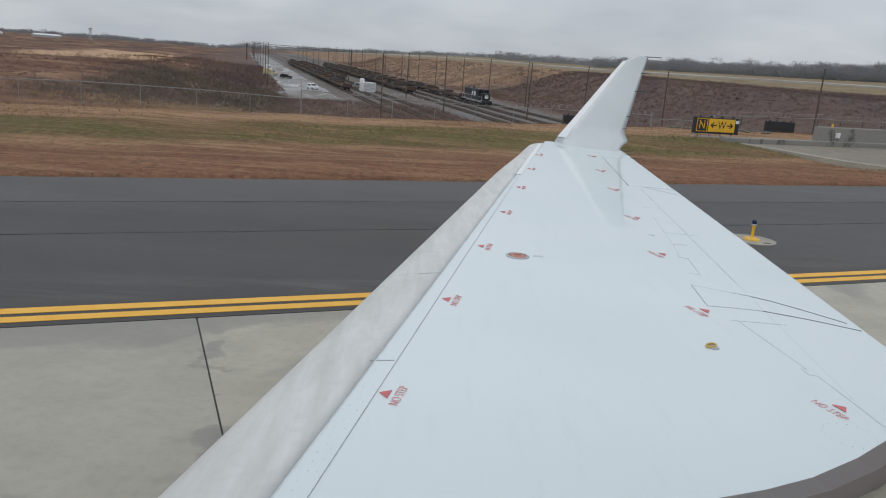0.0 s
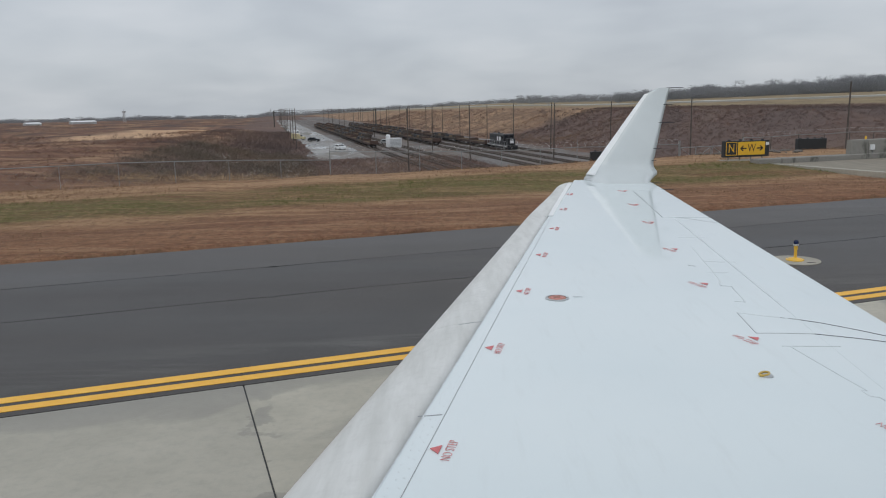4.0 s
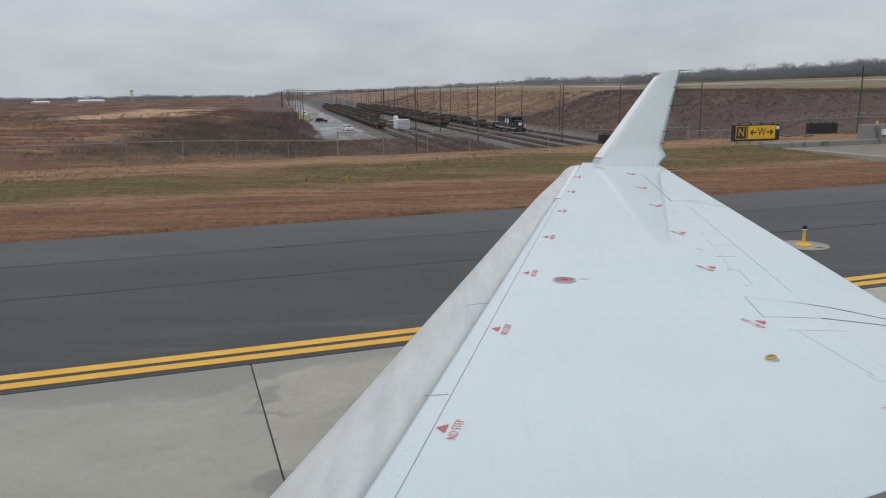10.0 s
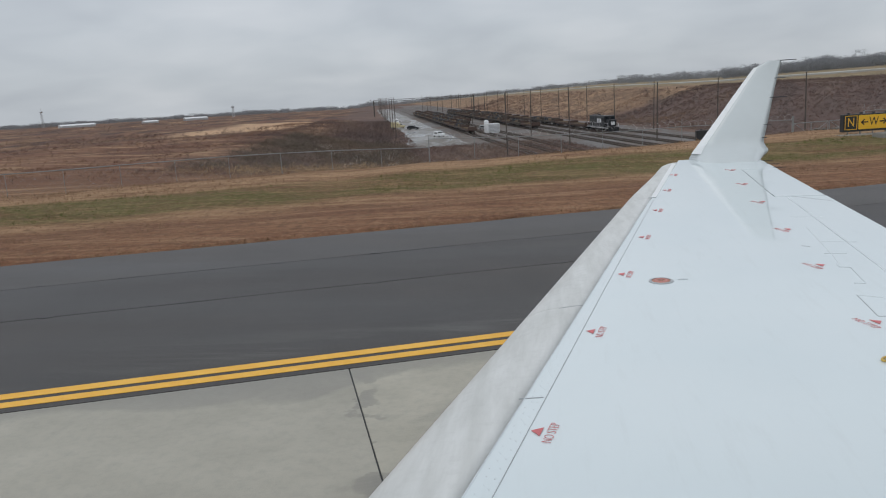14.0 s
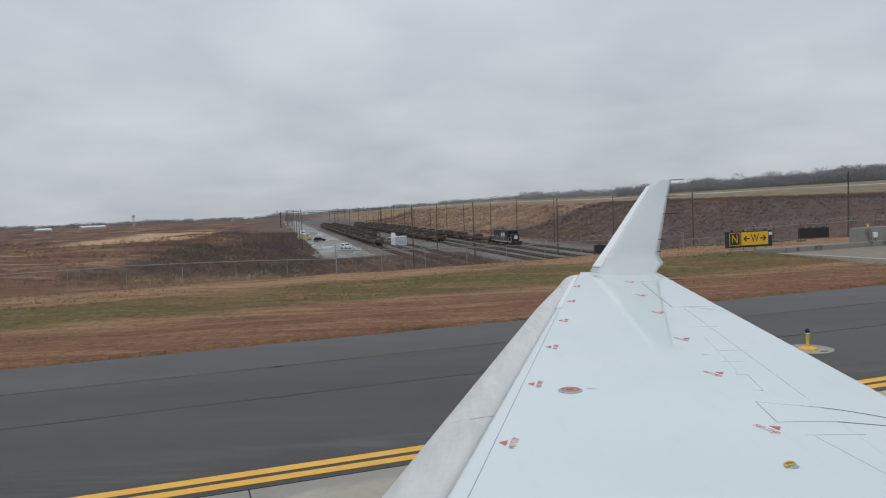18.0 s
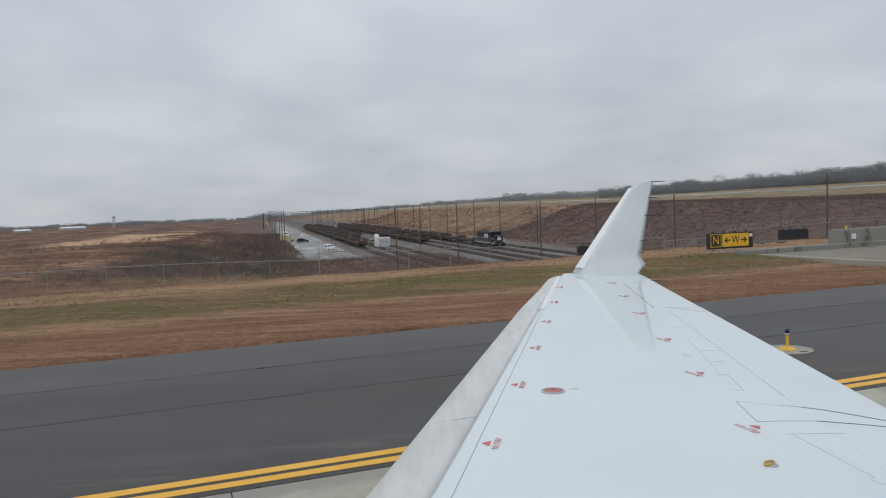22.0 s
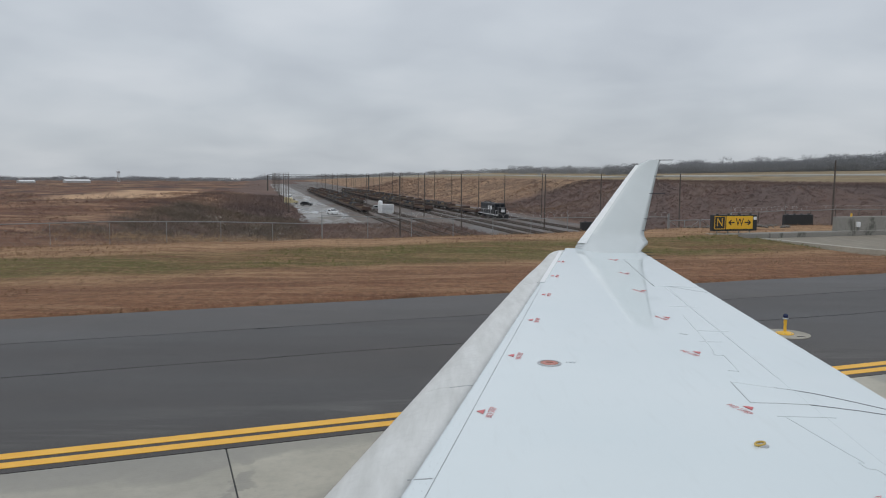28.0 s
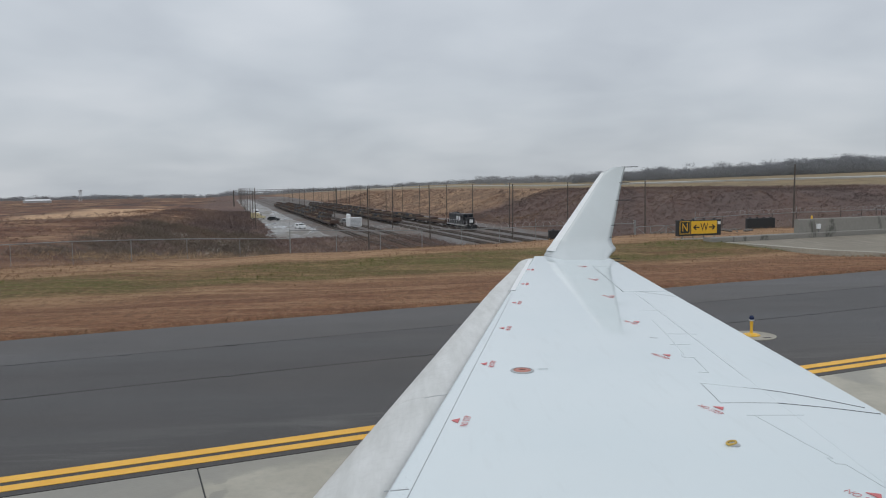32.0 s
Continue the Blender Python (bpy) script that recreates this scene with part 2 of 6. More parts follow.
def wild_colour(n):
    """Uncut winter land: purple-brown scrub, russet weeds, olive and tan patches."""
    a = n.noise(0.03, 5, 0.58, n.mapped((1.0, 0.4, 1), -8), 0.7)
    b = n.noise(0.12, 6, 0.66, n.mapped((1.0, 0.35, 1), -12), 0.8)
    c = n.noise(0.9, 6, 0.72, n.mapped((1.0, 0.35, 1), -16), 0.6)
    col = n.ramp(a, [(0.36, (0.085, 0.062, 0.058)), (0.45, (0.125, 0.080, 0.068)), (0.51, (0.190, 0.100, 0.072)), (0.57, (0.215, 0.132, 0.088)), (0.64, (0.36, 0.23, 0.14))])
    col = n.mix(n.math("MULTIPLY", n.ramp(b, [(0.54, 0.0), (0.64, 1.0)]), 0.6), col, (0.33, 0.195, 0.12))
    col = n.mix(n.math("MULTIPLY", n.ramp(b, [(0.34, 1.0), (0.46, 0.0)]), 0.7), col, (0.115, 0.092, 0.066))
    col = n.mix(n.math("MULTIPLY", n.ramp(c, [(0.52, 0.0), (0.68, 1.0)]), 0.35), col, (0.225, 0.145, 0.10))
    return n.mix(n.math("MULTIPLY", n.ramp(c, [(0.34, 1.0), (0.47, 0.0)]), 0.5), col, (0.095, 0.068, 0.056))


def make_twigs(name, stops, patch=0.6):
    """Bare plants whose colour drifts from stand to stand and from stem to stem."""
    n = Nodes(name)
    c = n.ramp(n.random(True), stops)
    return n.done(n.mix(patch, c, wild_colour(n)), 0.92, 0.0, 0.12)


def make_ground():
    """Mown verge, then brush land with tan and rusty fields."""
    n = Nodes("winter_grassland")
    sp = n.t.nodes.new("ShaderNodeSeparateXYZ")
    n.link(n.mapped((1, 1, 1), -A), sp.inputs[0])
    u, v = sp.outputs[0], sp.outputs[1]
    wob = n.noise(0.11, 5, 0.6)
    edge = n.math("ADD", v, n.math("MULTIPLY", n.math("SUBTRACT", wob, 0.5), 1.1))
    k = n.math("DIVIDE", edge, 60.0)
    band = n.ramp(k, [(0.285, (0.31, 0.170, 0.105)), (0.33, (0.345, 0.200, 0.124)), (0.362, (0.30, 0.172, 0.110)), (0.395, (0.33, 0.200, 0.126)),
                      (0.412, (0.52, 0.365, 0.225)), (0.424, (0.34, 0.255, 0.140)), (0.440, (0.215, 0.185, 0.086)), (0.49, (0.200, 0.182, 0.078)), (0.520, (0.25, 0.200, 0.10)),
                      (0.535, (0.50, 0.36, 0.22)), (0.57, (0.51, 0.365, 0.225)), (0.63, (0.30, 0.205, 0.125)), (0.70, (0.25, 0.190, 0.108)), (0.78, (0.33, 0.225, 0.135)), (0.90, (0.22, 0.140, 0.098))])
    lush = n.noise(0.22, 4, 0.6, n.mapped((0.35, 1.0, 1), -A))
    swale = n.math("MULTIPLY", n.ramp(k, [(0.422, 0.0), (0.436, 1.0), (0.50, 1.0), (0.528, 0.0)]), n.ramp(lush, [(0.42, 0.0), (0.54, 1.0)]))
    band = n.mix(n.math("MULTIPLY", n.ramp(k, [(0.422, 0.0), (0.436, 0.6), (0.50, 0.6), (0.528, 0.0)]), n.ramp(lush, [(0.36, 1.0), (0.46, 0.0)])), band, (0.31, 0.215, 0.125))
    band = n.mix(n.math("MULTIPLY", swale, 0.68), band, (0.150, 0.178, 0.064))
    tuft, fine = n.noise(1.9, 8, 0.76, n.mapped((0.32, 1.0, 1), -A), 0.5), n.noise(9, 6, 0.78, n.mapped((0.5, 0.6, 1), -A))
    band = n.mix(n.math("MULTIPLY", n.ramp(tuft, [(0.46, 0.0), (0.58, 1.0)]), 0.5), band, (0.215, 0.125, 0.082))
    patch = n.noise(0.62, 6, 0.66, n.mapped((0.22, 1.0, 1), -A), 0.9)
    band = n.mix(n.math("MULTIPLY", n.ramp(patch, [(0.50, 0.0), (0.60, 1.0)]), 0.5), band, n.mix(swale, (0.205, 0.105, 0.072), (0.125, 0.130, 0.055)))
    band = n.mix(n.math("MULTIPLY", n.ramp(patch, [(0.38, 1.0), (0.47, 0.0)]), 0.5), band, n.mix(swale, (0.55, 0.375, 0.24), (0.31, 0.27, 0.135)))
    comb = n.noise(0.9, 6, 0.7, n.mapped((0.12, 1.6, 1), -A), 0.3)
    band = n.mix(n.math("MULTIPLY", n.ramp(comb, [(0.54, 0.0), (0.64, 1.0)]), 0.32), band, (0.57, 0.38, 0.245))
    band = n.mix(n.math("MULTIPLY", n.ramp(comb, [(0.36, 1.0), (0.44, 0.0)]), 0.4), band, (0.190, 0.098, 0.066))
    band = n.mix(n.math("MULTIPLY", n.ramp(fine, [(0.52, 0.0), (0.60, 1.0)]), 0.5), band, (0.47, 0.325, 0.205))
    band = n.mix(n.math("MULTIPLY", n.ramp(fine, [(0.38, 1.0), (0.46, 0.0)]), 0.5), band, (0.15, 0.085, 0.058))
    band = n.mix(1.0, band, (0.95, 0.86, 0.805), "MULTIPLY")
    f1 = n.noise(0.013, 5, 0.6, n.mapped((1.0, 0.55, 1), -5), 0.6)
    f2 = n.noise(0.05, 6, 0.62, n.mapped((0.6, 1.3, 1), -A), 0.4)
    wild = wild_colour(n)
    sr = n.t.nodes.new("ShaderNodeSeparateXYZ")
    n.link(n.mapped((1, 1, 1), -RAIL), sr.inputs[0])
    rr = n.math("ADD", sr.outputs[0], n.math("MULTIPLY", n.math("SUBTRACT", f2, 0.5), 14.0))
    ww = n.math("ADD", sr.outputs[1], n.math("MULTIPLY", n.math("SUBTRACT", f1, 0.5), 160.0))
    darkbank = n.math("MULTIPLY", n.ramp(n.math("DIVIDE", rr, 200.0), [(0.38, 0.0), (0.44, 1.0)]), n.ramp(n.math("DIVIDE", ww, 1000.0), [(0.27, 1.0), (0.30, 0.0)]))
    wild = n.mix(n.math("MULTIPLY", darkbank, 0.8), wild, n.mix(f2, (0.120, 0.094, 0.090), (0.185, 0.140, 0.128)))
    tanbank = n.math("MULTIPLY", n.ramp(n.math("DIVIDE", rr, 200.0), [(0.40, 0.0), (0.43, 1.0)]), n.ramp(n.math("DIVIDE", ww, 1000.0), [(0.27, 0.0), (0.30, 1.0)]))
    head = n.math("MULTIPLY", n.ramp(n.math("DIVIDE", n.math("ADD", rr, 30.0), 200.0), [(0.04, 0.0), (0.09, 1.0), (0.42, 1.0), (0.46, 0.0)]), n.ramp(n.math("DIVIDE", n.math("ADD", sr.outputs[1], n.math("MULTIPLY", f2, 30.0)), 1000.0), [(0.075, 0.0), (0.09, 1.0)]))
    wild = n.mix(n.math("MULTIPLY", head, 0.75), wild, n.mix(f2, (0.115, 0.085, 0.08), (0.19, 0.135, 0.118)))
    rough = n.noise(0.16, 7, 0.72, n.mapped((0.8, 0.45, 1), -RAIL), 0.8)
    slope = n.mix(n.ramp(rough, [(0.40, 0.0), (0.60, 1.0)]), (0.40, 0.265, 0.165), (0.17, 0.115, 0.085))
    slope = n.mix(n.ramp(n.noise(0.03, 4, 0.6), [(0.45, 0.0), (0.6, 0.8)]), slope, (0.235, 0.155, 0.105))
    wild = n.mix(tanbank, wild, slope)
    # an old cleared field left of the cutting
    cl_ = n.math("MULTIPLY", n.ramp(n.math("DIVIDE", n.math("ADD", rr, 100.0), 200.0), [(0.12, 0.0), (0.18, 1.0), (0.45, 1.0), (0.49, 0.0)]), n.ramp(n.math("DIVIDE", ww, 1000.0), [(0.235, 0.0), (0.27, 1.0), (0.43, 1.0), (0.48, 0.0)]))
    wild = n.mix(n.math("MULTIPLY", cl_, n.ramp(rough, [(0.35, 1.0), (0.62, 0.75)])), wild, (0.60, 0.40, 0.25))
    plateau = n.ramp(n.math("DIVIDE", rr, 200.0), [(0.80, 0.0), (0.83, 1.0)])
    wild = n.mix(plateau, wild, n.mix(n.ramp(rough, [(0.35, 0.0), (0.65, 1.0)]), (0.21, 0.165, 0.105), (0.34, 0.265, 0.165)))
    # russet field with tan streaks on the near side of the cross fence
    russ = n.math("MULTIPLY", n.ramp(n.math("DIVIDE", n.math("ADD", rr, 100.0), 200.0), [(0.39, 1.0), (0.43, 0.0)]), n.ramp(n.math("DIVIDE", ww, 1000.0), [(0.20, 1.0), (0.26, 0.0)]))
    bars = n.noise(0.22, 6, 0.66, n.mapped((0.16, 1.0, 1), -A), 0.7)
    field = n.ramp(bars, [(0.36, (0.120, 0.082, 0.066)), (0.45, (0.215, 0.112, 0.076)), (0.54, (0.255, 0.145, 0.095)), (0.60, (0.43, 0.28, 0.17)), (0.68, (0.24, 0.15, 0.10))])
    wild = n.mix(n.math("MULTIPLY", russ, 0.85), wild, field)
    fuzzy = n.math("ADD", v, n.math("MULTIPLY", n.math("SUBTRACT", bars, 0.5), 40.0))
    far = n.ramp(n.math("DIVIDE", fuzzy, 100.0), [(0.50, 0.0), (0.60, 1.0)])
    col = n.mix(far, band, wild)
    clump = n.noise(4.5, 6, 0.74, n.mapped((1.0, 0.4, 1), -A))
    col = n.mix(n.math("MULTIPLY", n.ramp(clump, [(0.50, 0.0), (0.64, 1.0)]), 0.38), col, (0.13, 0.085, 0.058))
    n.bump(n.math("ADD", tuft, n.math("ADD", fine, clump)), 1.0, 0.10)
    return n.done(col, 0.95, 0.0, 0.15)


def make_island(name, stops, rough=0.9, spec=0.15):
    n = Nodes(name)
    c = n.ramp(n.random(True), stops)
    return n.done(n.mix(0.25, c, n.mix(n.noise(0.3), (0.5, 0.5, 0.5), (1, 1, 1)), "MULTIPLY"), rough, 0.0, spec)


def make_stones(name, dark, pale, dirt, wet):
    """Rolled gravel with pale dry lanes, muddy patches and shallow puddles."""
    n = Nodes(name)
    lane = n.noise(0.09, 6, 0.6, n.mapped((1.6, 0.35, 1), -RAIL), 0.8)
    mud, grit = n.noise(0.05, 6, 0.66, n.mapped((1.2, 0.6, 1), -RAIL), 1.0), n.noise(1.3, 6, 0.7)
    col = n.mix(n.ramp(lane, [(0.42, 0.0), (0.60, 1.0)]), dark, pale)
    col = n.mix(n.math("MULTIPLY", n.ramp(mud, [(0.47, 0.0), (0.58, 1.0)]), 0.8), col, dirt)
    col = n.mix(n.math("MULTIPLY", n.ramp(grit, [(0.45, 0.0), (0.65, 1.0)]), 0.45), col, tuple(c * 0.55 for c in dark))
    n.bump(n.noise(6, 5, 0.7), 0.6, 0.02)
    return n.done(col, n.ramp(lane, [(0.40, wet), (0.52, 0.95)]))


def make_barrier():
    n = Nodes("stained_barrier_concrete")
    blot, fine = n.noise(1.4, 6, 0.7, n.mapped((1.0, 1.0, 0.5)), 0.6), n.noise(16, 5, 0.7)
    col = n.mix(n.ramp(fine, [(0.35, 0.0), (0.7, 1.0)]), (0.22, 0.21, 0.19), (0.29, 0.28, 0.255))
    col = n.mix(n.math("MULTIPLY", n.ramp(blot, [(0.56, 0.0), (0.66, 1.0)]), 0.75), col, (0.06, 0.06, 0.05))
    n.bump(fine, 0.5, 0.01)
    return n.done(col, 0.85)


WING, SLAT, CONC, ASPH, YELLOW, GROUND, BARRIER = (make_wing_paint(), make_slat_metal(), make_concrete(), make_asphalt(), make_yellow(),
                                                   make_ground(), make_barrier())
DECK = make_deck()
# same asphalt for the outer lane, its grazing sky sheen painted as a paler tone
SHOULDER = make_asphalt("sheen_shoulder_asphalt", 1.3)
SEAL = plain("black_sealant", (0.030, 0.030, 0.030), 0.5, grain=12)
GAP = plain("dark_gap", (0.035, 0.038, 0.045), 0.6)
SOFTLINE = plain("soft_panel_line", (0.56, 0.60, 0.62), 0.6)
PANEL = plain("grey_panel_line", (0.38, 0.40, 0.415), 0.6)
FAINT = plain("faint_panel_line", (0.66, 0.70, 0.72), 0.5)
RED = plain("red_stencil_paint", (0.66, 0.16, 0.165), 0.45, grain=60)
BRASS = plain("yellow_brass", (0.62, 0.42, 0.10), 0.35, 0.3)
RUSTRED = plain("orange_primer", (0.50, 0.22, 0.16), 0.5, grain=60)
STEEL = plain("bare_metal", (0.52, 0.53, 0.54), 0.35, 0.7)
BRIGHT = plain("bright_edge_metal", (0.88, 0.89, 0.89), 0.35, 0.0, vary=0.03)
EDGEWHITE = plain("winglet_edge_metal", (0.78, 0.81, 0.82), 0.3, vary=0.03)
TIPWHITE = plain("winglet_paint", (0.62, 0.665, 0.675), 0.12, vary=0.04, grain=3)
PALERED = plain("faded_red_lettering", (0.70, 0.27, 0.27), 0.5, grain=60)
GALV = plain("galvanised_steel", (0.30, 0.31, 0.31), 0.5, 0.5)
DARKPOST = plain("weathered_post", (0.085, 0.078, 0.070), 0.8)
WOOD = plain("dark_pole_wood", (0.105, 0.088, 0.076), 0.9, grain=4, bump=0.4)
BLACKSIGN = plain("black_sheet_metal", (0.022, 0.025, 0.028), 0.5)
SIGNYEL = plain("sign_yellow", (0.80, 0.46, 0.03), 0.4, vary=0.06)
SIGNINK = plain("sign_black", (0.03, 0.02, 0.015), 0.5)
LAMPYEL = plain("yellow_light_paint", (0.80, 0.47, 0.05), 0.45, vary=0.1)
LENS = plain("blue_glass_lens", (0.010, 0.020, 0.075), 0.15, vary=0.2)
PAD = plain("pale_concrete_pad", (0.36, 0.335, 0.28), 0.8, grain=12, bump=0.3)
BALLAST = make_stones("grey_ballast", (0.15, 0.137, 0.13), (0.20, 0.185, 0.178), (0.145, 0.105, 0.08), 0.95)
GRAVEL = make_stones("pale_wet_gravel", (0.21, 0.205, 0.20), (0.38, 0.375, 0.365), (0.19, 0.165, 0.14), 0.12)
RAILM = plain("rusty_rail", (0.13, 0.10, 0.085), 0.5, 0.4)
TIE = plain("creosoted_tie", (0.07, 0.058, 0.05), 0.9)
RUST = plain("rust_brown_wagon", (0.085, 0.055, 0.045), 0.8, grain=2, vary=0.4)
RUST2 = plain("ochre_wagon_load", (0.16, 0.115, 0.075), 0.8, grain=2, vary=0.3)
LOCO = plain("black_loco_paint", (0.018, 0.019, 0.022), 0.4)
WHITE = plain("white_paint", (0.74, 0.75, 0.76), 0.5, grain=4, vary=0.08)
GLASS = plain("dark_vehicle_glass", (0.02, 0.025, 0.03), 0.1)
TYRE = plain("black_rubber", (0.02, 0.02, 0.02), 0.8)
TANPAINT = plain("tan_truck_paint", (0.50, 0.43, 0.26), 0.5)
ROCK = plain("grey_riprap", (0.17, 0.155, 0.14), 0.9, grain=2, vary=0.4, bump=0.6)
RIM = plain("brown_grey_gasket", (0.30, 0.265, 0.25), 0.6, vary=0.08)
TRIM = plain("cream_window_trim", (0.66, 0.63, 0.53), 0.5, vary=0.06)
CABIN = plain("cabin_wall_plastic", (0.62, 0.61, 0.58), 0.55, vary=0.05)
FUSE = plain("white_fuselage_skin", (0.74, 0.77, 0.79), 0.3, vary=0.04)
RUNWAY = plain("pale_runway", (0.40, 0.39, 0.36), 0.8, grain=0.05)
GRASS = make_island("dry_grass_blade", [(0.0, (0.17, 0.098, 0.060)), (0.45, (0.28, 0.172, 0.104)), (0.8, (0.39, 0.270, 0.165)), (1.0, (0.24, 0.165, 0.09))])
GREEN = make_island("green_grass_blade", [(0.0, (0.105, 0.135, 0.040)), (0.5, (0.155, 0.175, 0.058)), (0.85, (0.20, 0.19, 0.075)), (1.0, (0.36, 0.28, 0.145))])
BRUSH = make_twigs("bare_brush_twig", [(0.0, (0.20, 0.158, 0.152)), (0.5, (0.265, 0.192, 0.172)), (0.95, (0.325, 0.235, 0.200)), (1.0, (0.34, 0.25, 0.19))], 0.62)
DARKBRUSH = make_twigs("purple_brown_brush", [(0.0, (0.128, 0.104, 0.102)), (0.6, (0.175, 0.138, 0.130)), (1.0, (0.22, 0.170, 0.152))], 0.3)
RUSSET = make_twigs("russet_weed_stem", [(0.0, (0.17, 0.085, 0.055)), (0.5, (0.245, 0.135, 0.092)), (1.0, (0.32, 0.195, 0.13))], 0.6)
THICKET = make_twigs("olive_grey_thicket", [(0.0, (0.105, 0.092, 0.072)), (0.6, (0.165, 0.142, 0.112)), (1.0, (0.23, 0.19, 0.15))], 0.2)
PALEWOOD = make_twigs("pale_dead_branch", [(0.0, (0.42, 0.37, 0.32)), (1.0, (0.55, 0.50, 0.44))], 0.05)
RAZOR = plain("pale_razor_wire", (0.56, 0.55, 0.52), 0.5, 0.1)
REED = make_island("tan_reed", [(0.0, (0.32, 0.215, 0.13)), (0.6, (0.45, 0.32, 0.195)), (1.0, (0.55, 0.41, 0.26))])
# bare trees carry the distance haze in their pale blue-grey base colour
TREE = make_island("hazed_winter_tree", [(0.0, (0.262, 0.270, 0.284)), (1.0, (0.298, 0.306, 0.318))])
FARTREE = make_island("hazed_far_trees", [(0.0, (0.25, 0.26, 0.275)), (1.0, (0.30, 0.305, 0.315))])
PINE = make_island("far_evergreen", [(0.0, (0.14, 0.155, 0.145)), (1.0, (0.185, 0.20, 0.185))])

# ---------------------------------------------------------------- mesh helpers


def empty(name, m=None, **tags):
    ob = new(name)
    ob.empty_display_size = 0.2
    if m is not None:
        ob.matrix_world = m
    return tagged(ob, **tags)


def part(name, bm, material, parent=None, label=""):
    """One mesh object out of a bmesh, under a thing or a part."""
    me = bpy.data.meshes.new(name)
    bm.normal_update()
    bm.to_mesh(me)
    bm.free()
    me.materials.append(material)
    ob = new(name, me)
    ob.parent = parent
    return tagged(ob, label=label)


def shared(name, me, parent, m):
    ob = new(name, me)
    ob.parent = parent
    ob.matrix_local = m
    return ob


def arrays(name, V, F, material, parent=None, smooth=False):
    """One mesh object out of arrays of places and of faces with equal corners."""
    me = bpy.data.meshes.new(name)
    V, F = np.asarray(V, np.float32), np.asarray(F, np.int32)
    k = F.shape[1]
    me.vertices.add(len(V))
    me.vertices.foreach_set("co", V.ravel())
    me.loops.add(F.size)
    me.loops.foreach_set("vertex_index", F.ravel())
    me.polygons.add(len(F))
    me.polygons.foreach_set("loop_start", np.arange(0, F.size, k, dtype=np.int32))
    if smooth:
        me.polygons.foreach_set("use_smooth", np.ones(len(F), bool))
    me.update(calc_edges=True)
    me.validate()
    me.materials.append(material)
    ob = new(name, me)
    ob.parent = parent
    return ob


def box(bm, x0, x1, y0, y1, z0, z1, m=None, bevel=0.0):
    g = bmesh.ops.create_cube(bm, size=1.0)["verts"]
    for v in g:
        v.co = Vector(((x0 + x1) / 2 + v.co.x * (x1 - x0), (y0 + y1) / 2 + v.co.y * (y1 - y0), (z0 + z1) / 2 + v.co.z * (z1 - z0)))
    if bevel:
        es = list({e for v in g for e in v.link_edges})
        g = list({v for f in bmesh.ops.bevel(bm, geom=es, offset=bevel, segments=2, affect="EDGES", profile=0.6)["faces"] for v in f.verts} | {v for v in g if v.is_valid})
    if m is not None:
        for v in g:
            v.co = m @ v.co
    return bm


def boxed(*a, **k):
    return box(bmesh.new(), *a, **k)


def tube(bm, p, q, r0, r1=None, n=8):
    """A closed round bar from p to q."""
    p, q = Vector(p), Vector(q)
    d = q - p
    m = Matrix.Translation((p + q) / 2) @ d.to_track_quat("Z", "Y").to_matrix().to_4x4()
    bmesh.ops.create_cone(bm, cap_ends=True, segments=n, radius1=r0, radius2=r0 if r1 is None else r1, depth=d.length, matrix=m)
    return bm


def lathe(bm, rings, n=20, m=None):
    """A turned body from (radius, height) rings, from below to above."""
    loops = []
    for r, z in rings:
        vs = [bm.verts.new(Vector((r * math.cos(2 * math.pi * i / n), r * math.sin(2 * math.pi * i / n), z))) for i in range(n)]
        loops.append(vs)
    for a, b in zip(loops, loops[1:]):
        for i in range(n):
            bm.faces.new((a[i], a[(i + 1) % n], b[(i + 1) % n], b[i]))
    bm.faces.new(loops[0][::-1])
    bm.faces.new(loops[-1])
    if m is not None:
        bmesh.ops.transform(bm, matrix=m, verts=bm.verts)
    return bm


def prism(bm, pts, z0, z1, m=None):
    """An upright slab over a flat outline, counter-clockwise."""
    lo = [bm.verts.new((x, y, z0)) for x, y in pts]
    hi = [bm.verts.new((x, y, z1)) for x, y in pts]
    n = len(pts)
    bm.faces.new(lo[::-1])
    bm.faces.new(hi)
    for i in range(n):
        bm.faces.new((lo[i], lo[(i + 1) % n], hi[(i + 1) % n], hi[i]))
    if m is not None:
        bmesh.ops.transform(bm, matrix=m, verts=bm.verts)
    return bm


def letters(text, size, material, parent, m, name="lettering", thin=0.0):
    """Flat lettering with the built-in font, centred on m."""
    cu = bpy.data.curves.new(name, "FONT")
    cu.body, cu.size, cu.align_x, cu.align_y, cu.extrude, cu.offset = text, size, "CENTER", "CENTER", 0.0008, -thin
    tmp = new("tmp", cu)
    me = bpy.data.meshes.new_from_object(tmp.evaluated_get(bpy.context.evaluated_depsgraph_get()))
    bpy.data.objects.remove(tmp)
    me.materials.clear()
    me.materials.append(material)
    me.name = name
    return shared(name, me, parent, m)


rng = np.random.default_rng(7)

# ---------------------------------------------------------------- the land


def ss(x, a, b):
    t = np.clip((np.asarray(x, float) - a) / (b - a), 0, 1)
    return t * t * (3 - 2 * t)


WAVES = [(rng.uniform(0, 6.28), rng.uniform(0, 6.28), s) for s in (90, 60, 41, 27, 19, 13, 9, 6.5, 4.6)]


def bumps(x, y, small, large):
    """Rolling unevenness between two sizes of wave, about -1 to 1."""
    out = 0
    for a, p, s in WAVES:
        if small <= s <= large:
            out = out + np.sin((x * math.cos(a) + y * math.sin(a)) * 6.28 / s + p) * (s / large) ** 0.7
    return out * 0.5


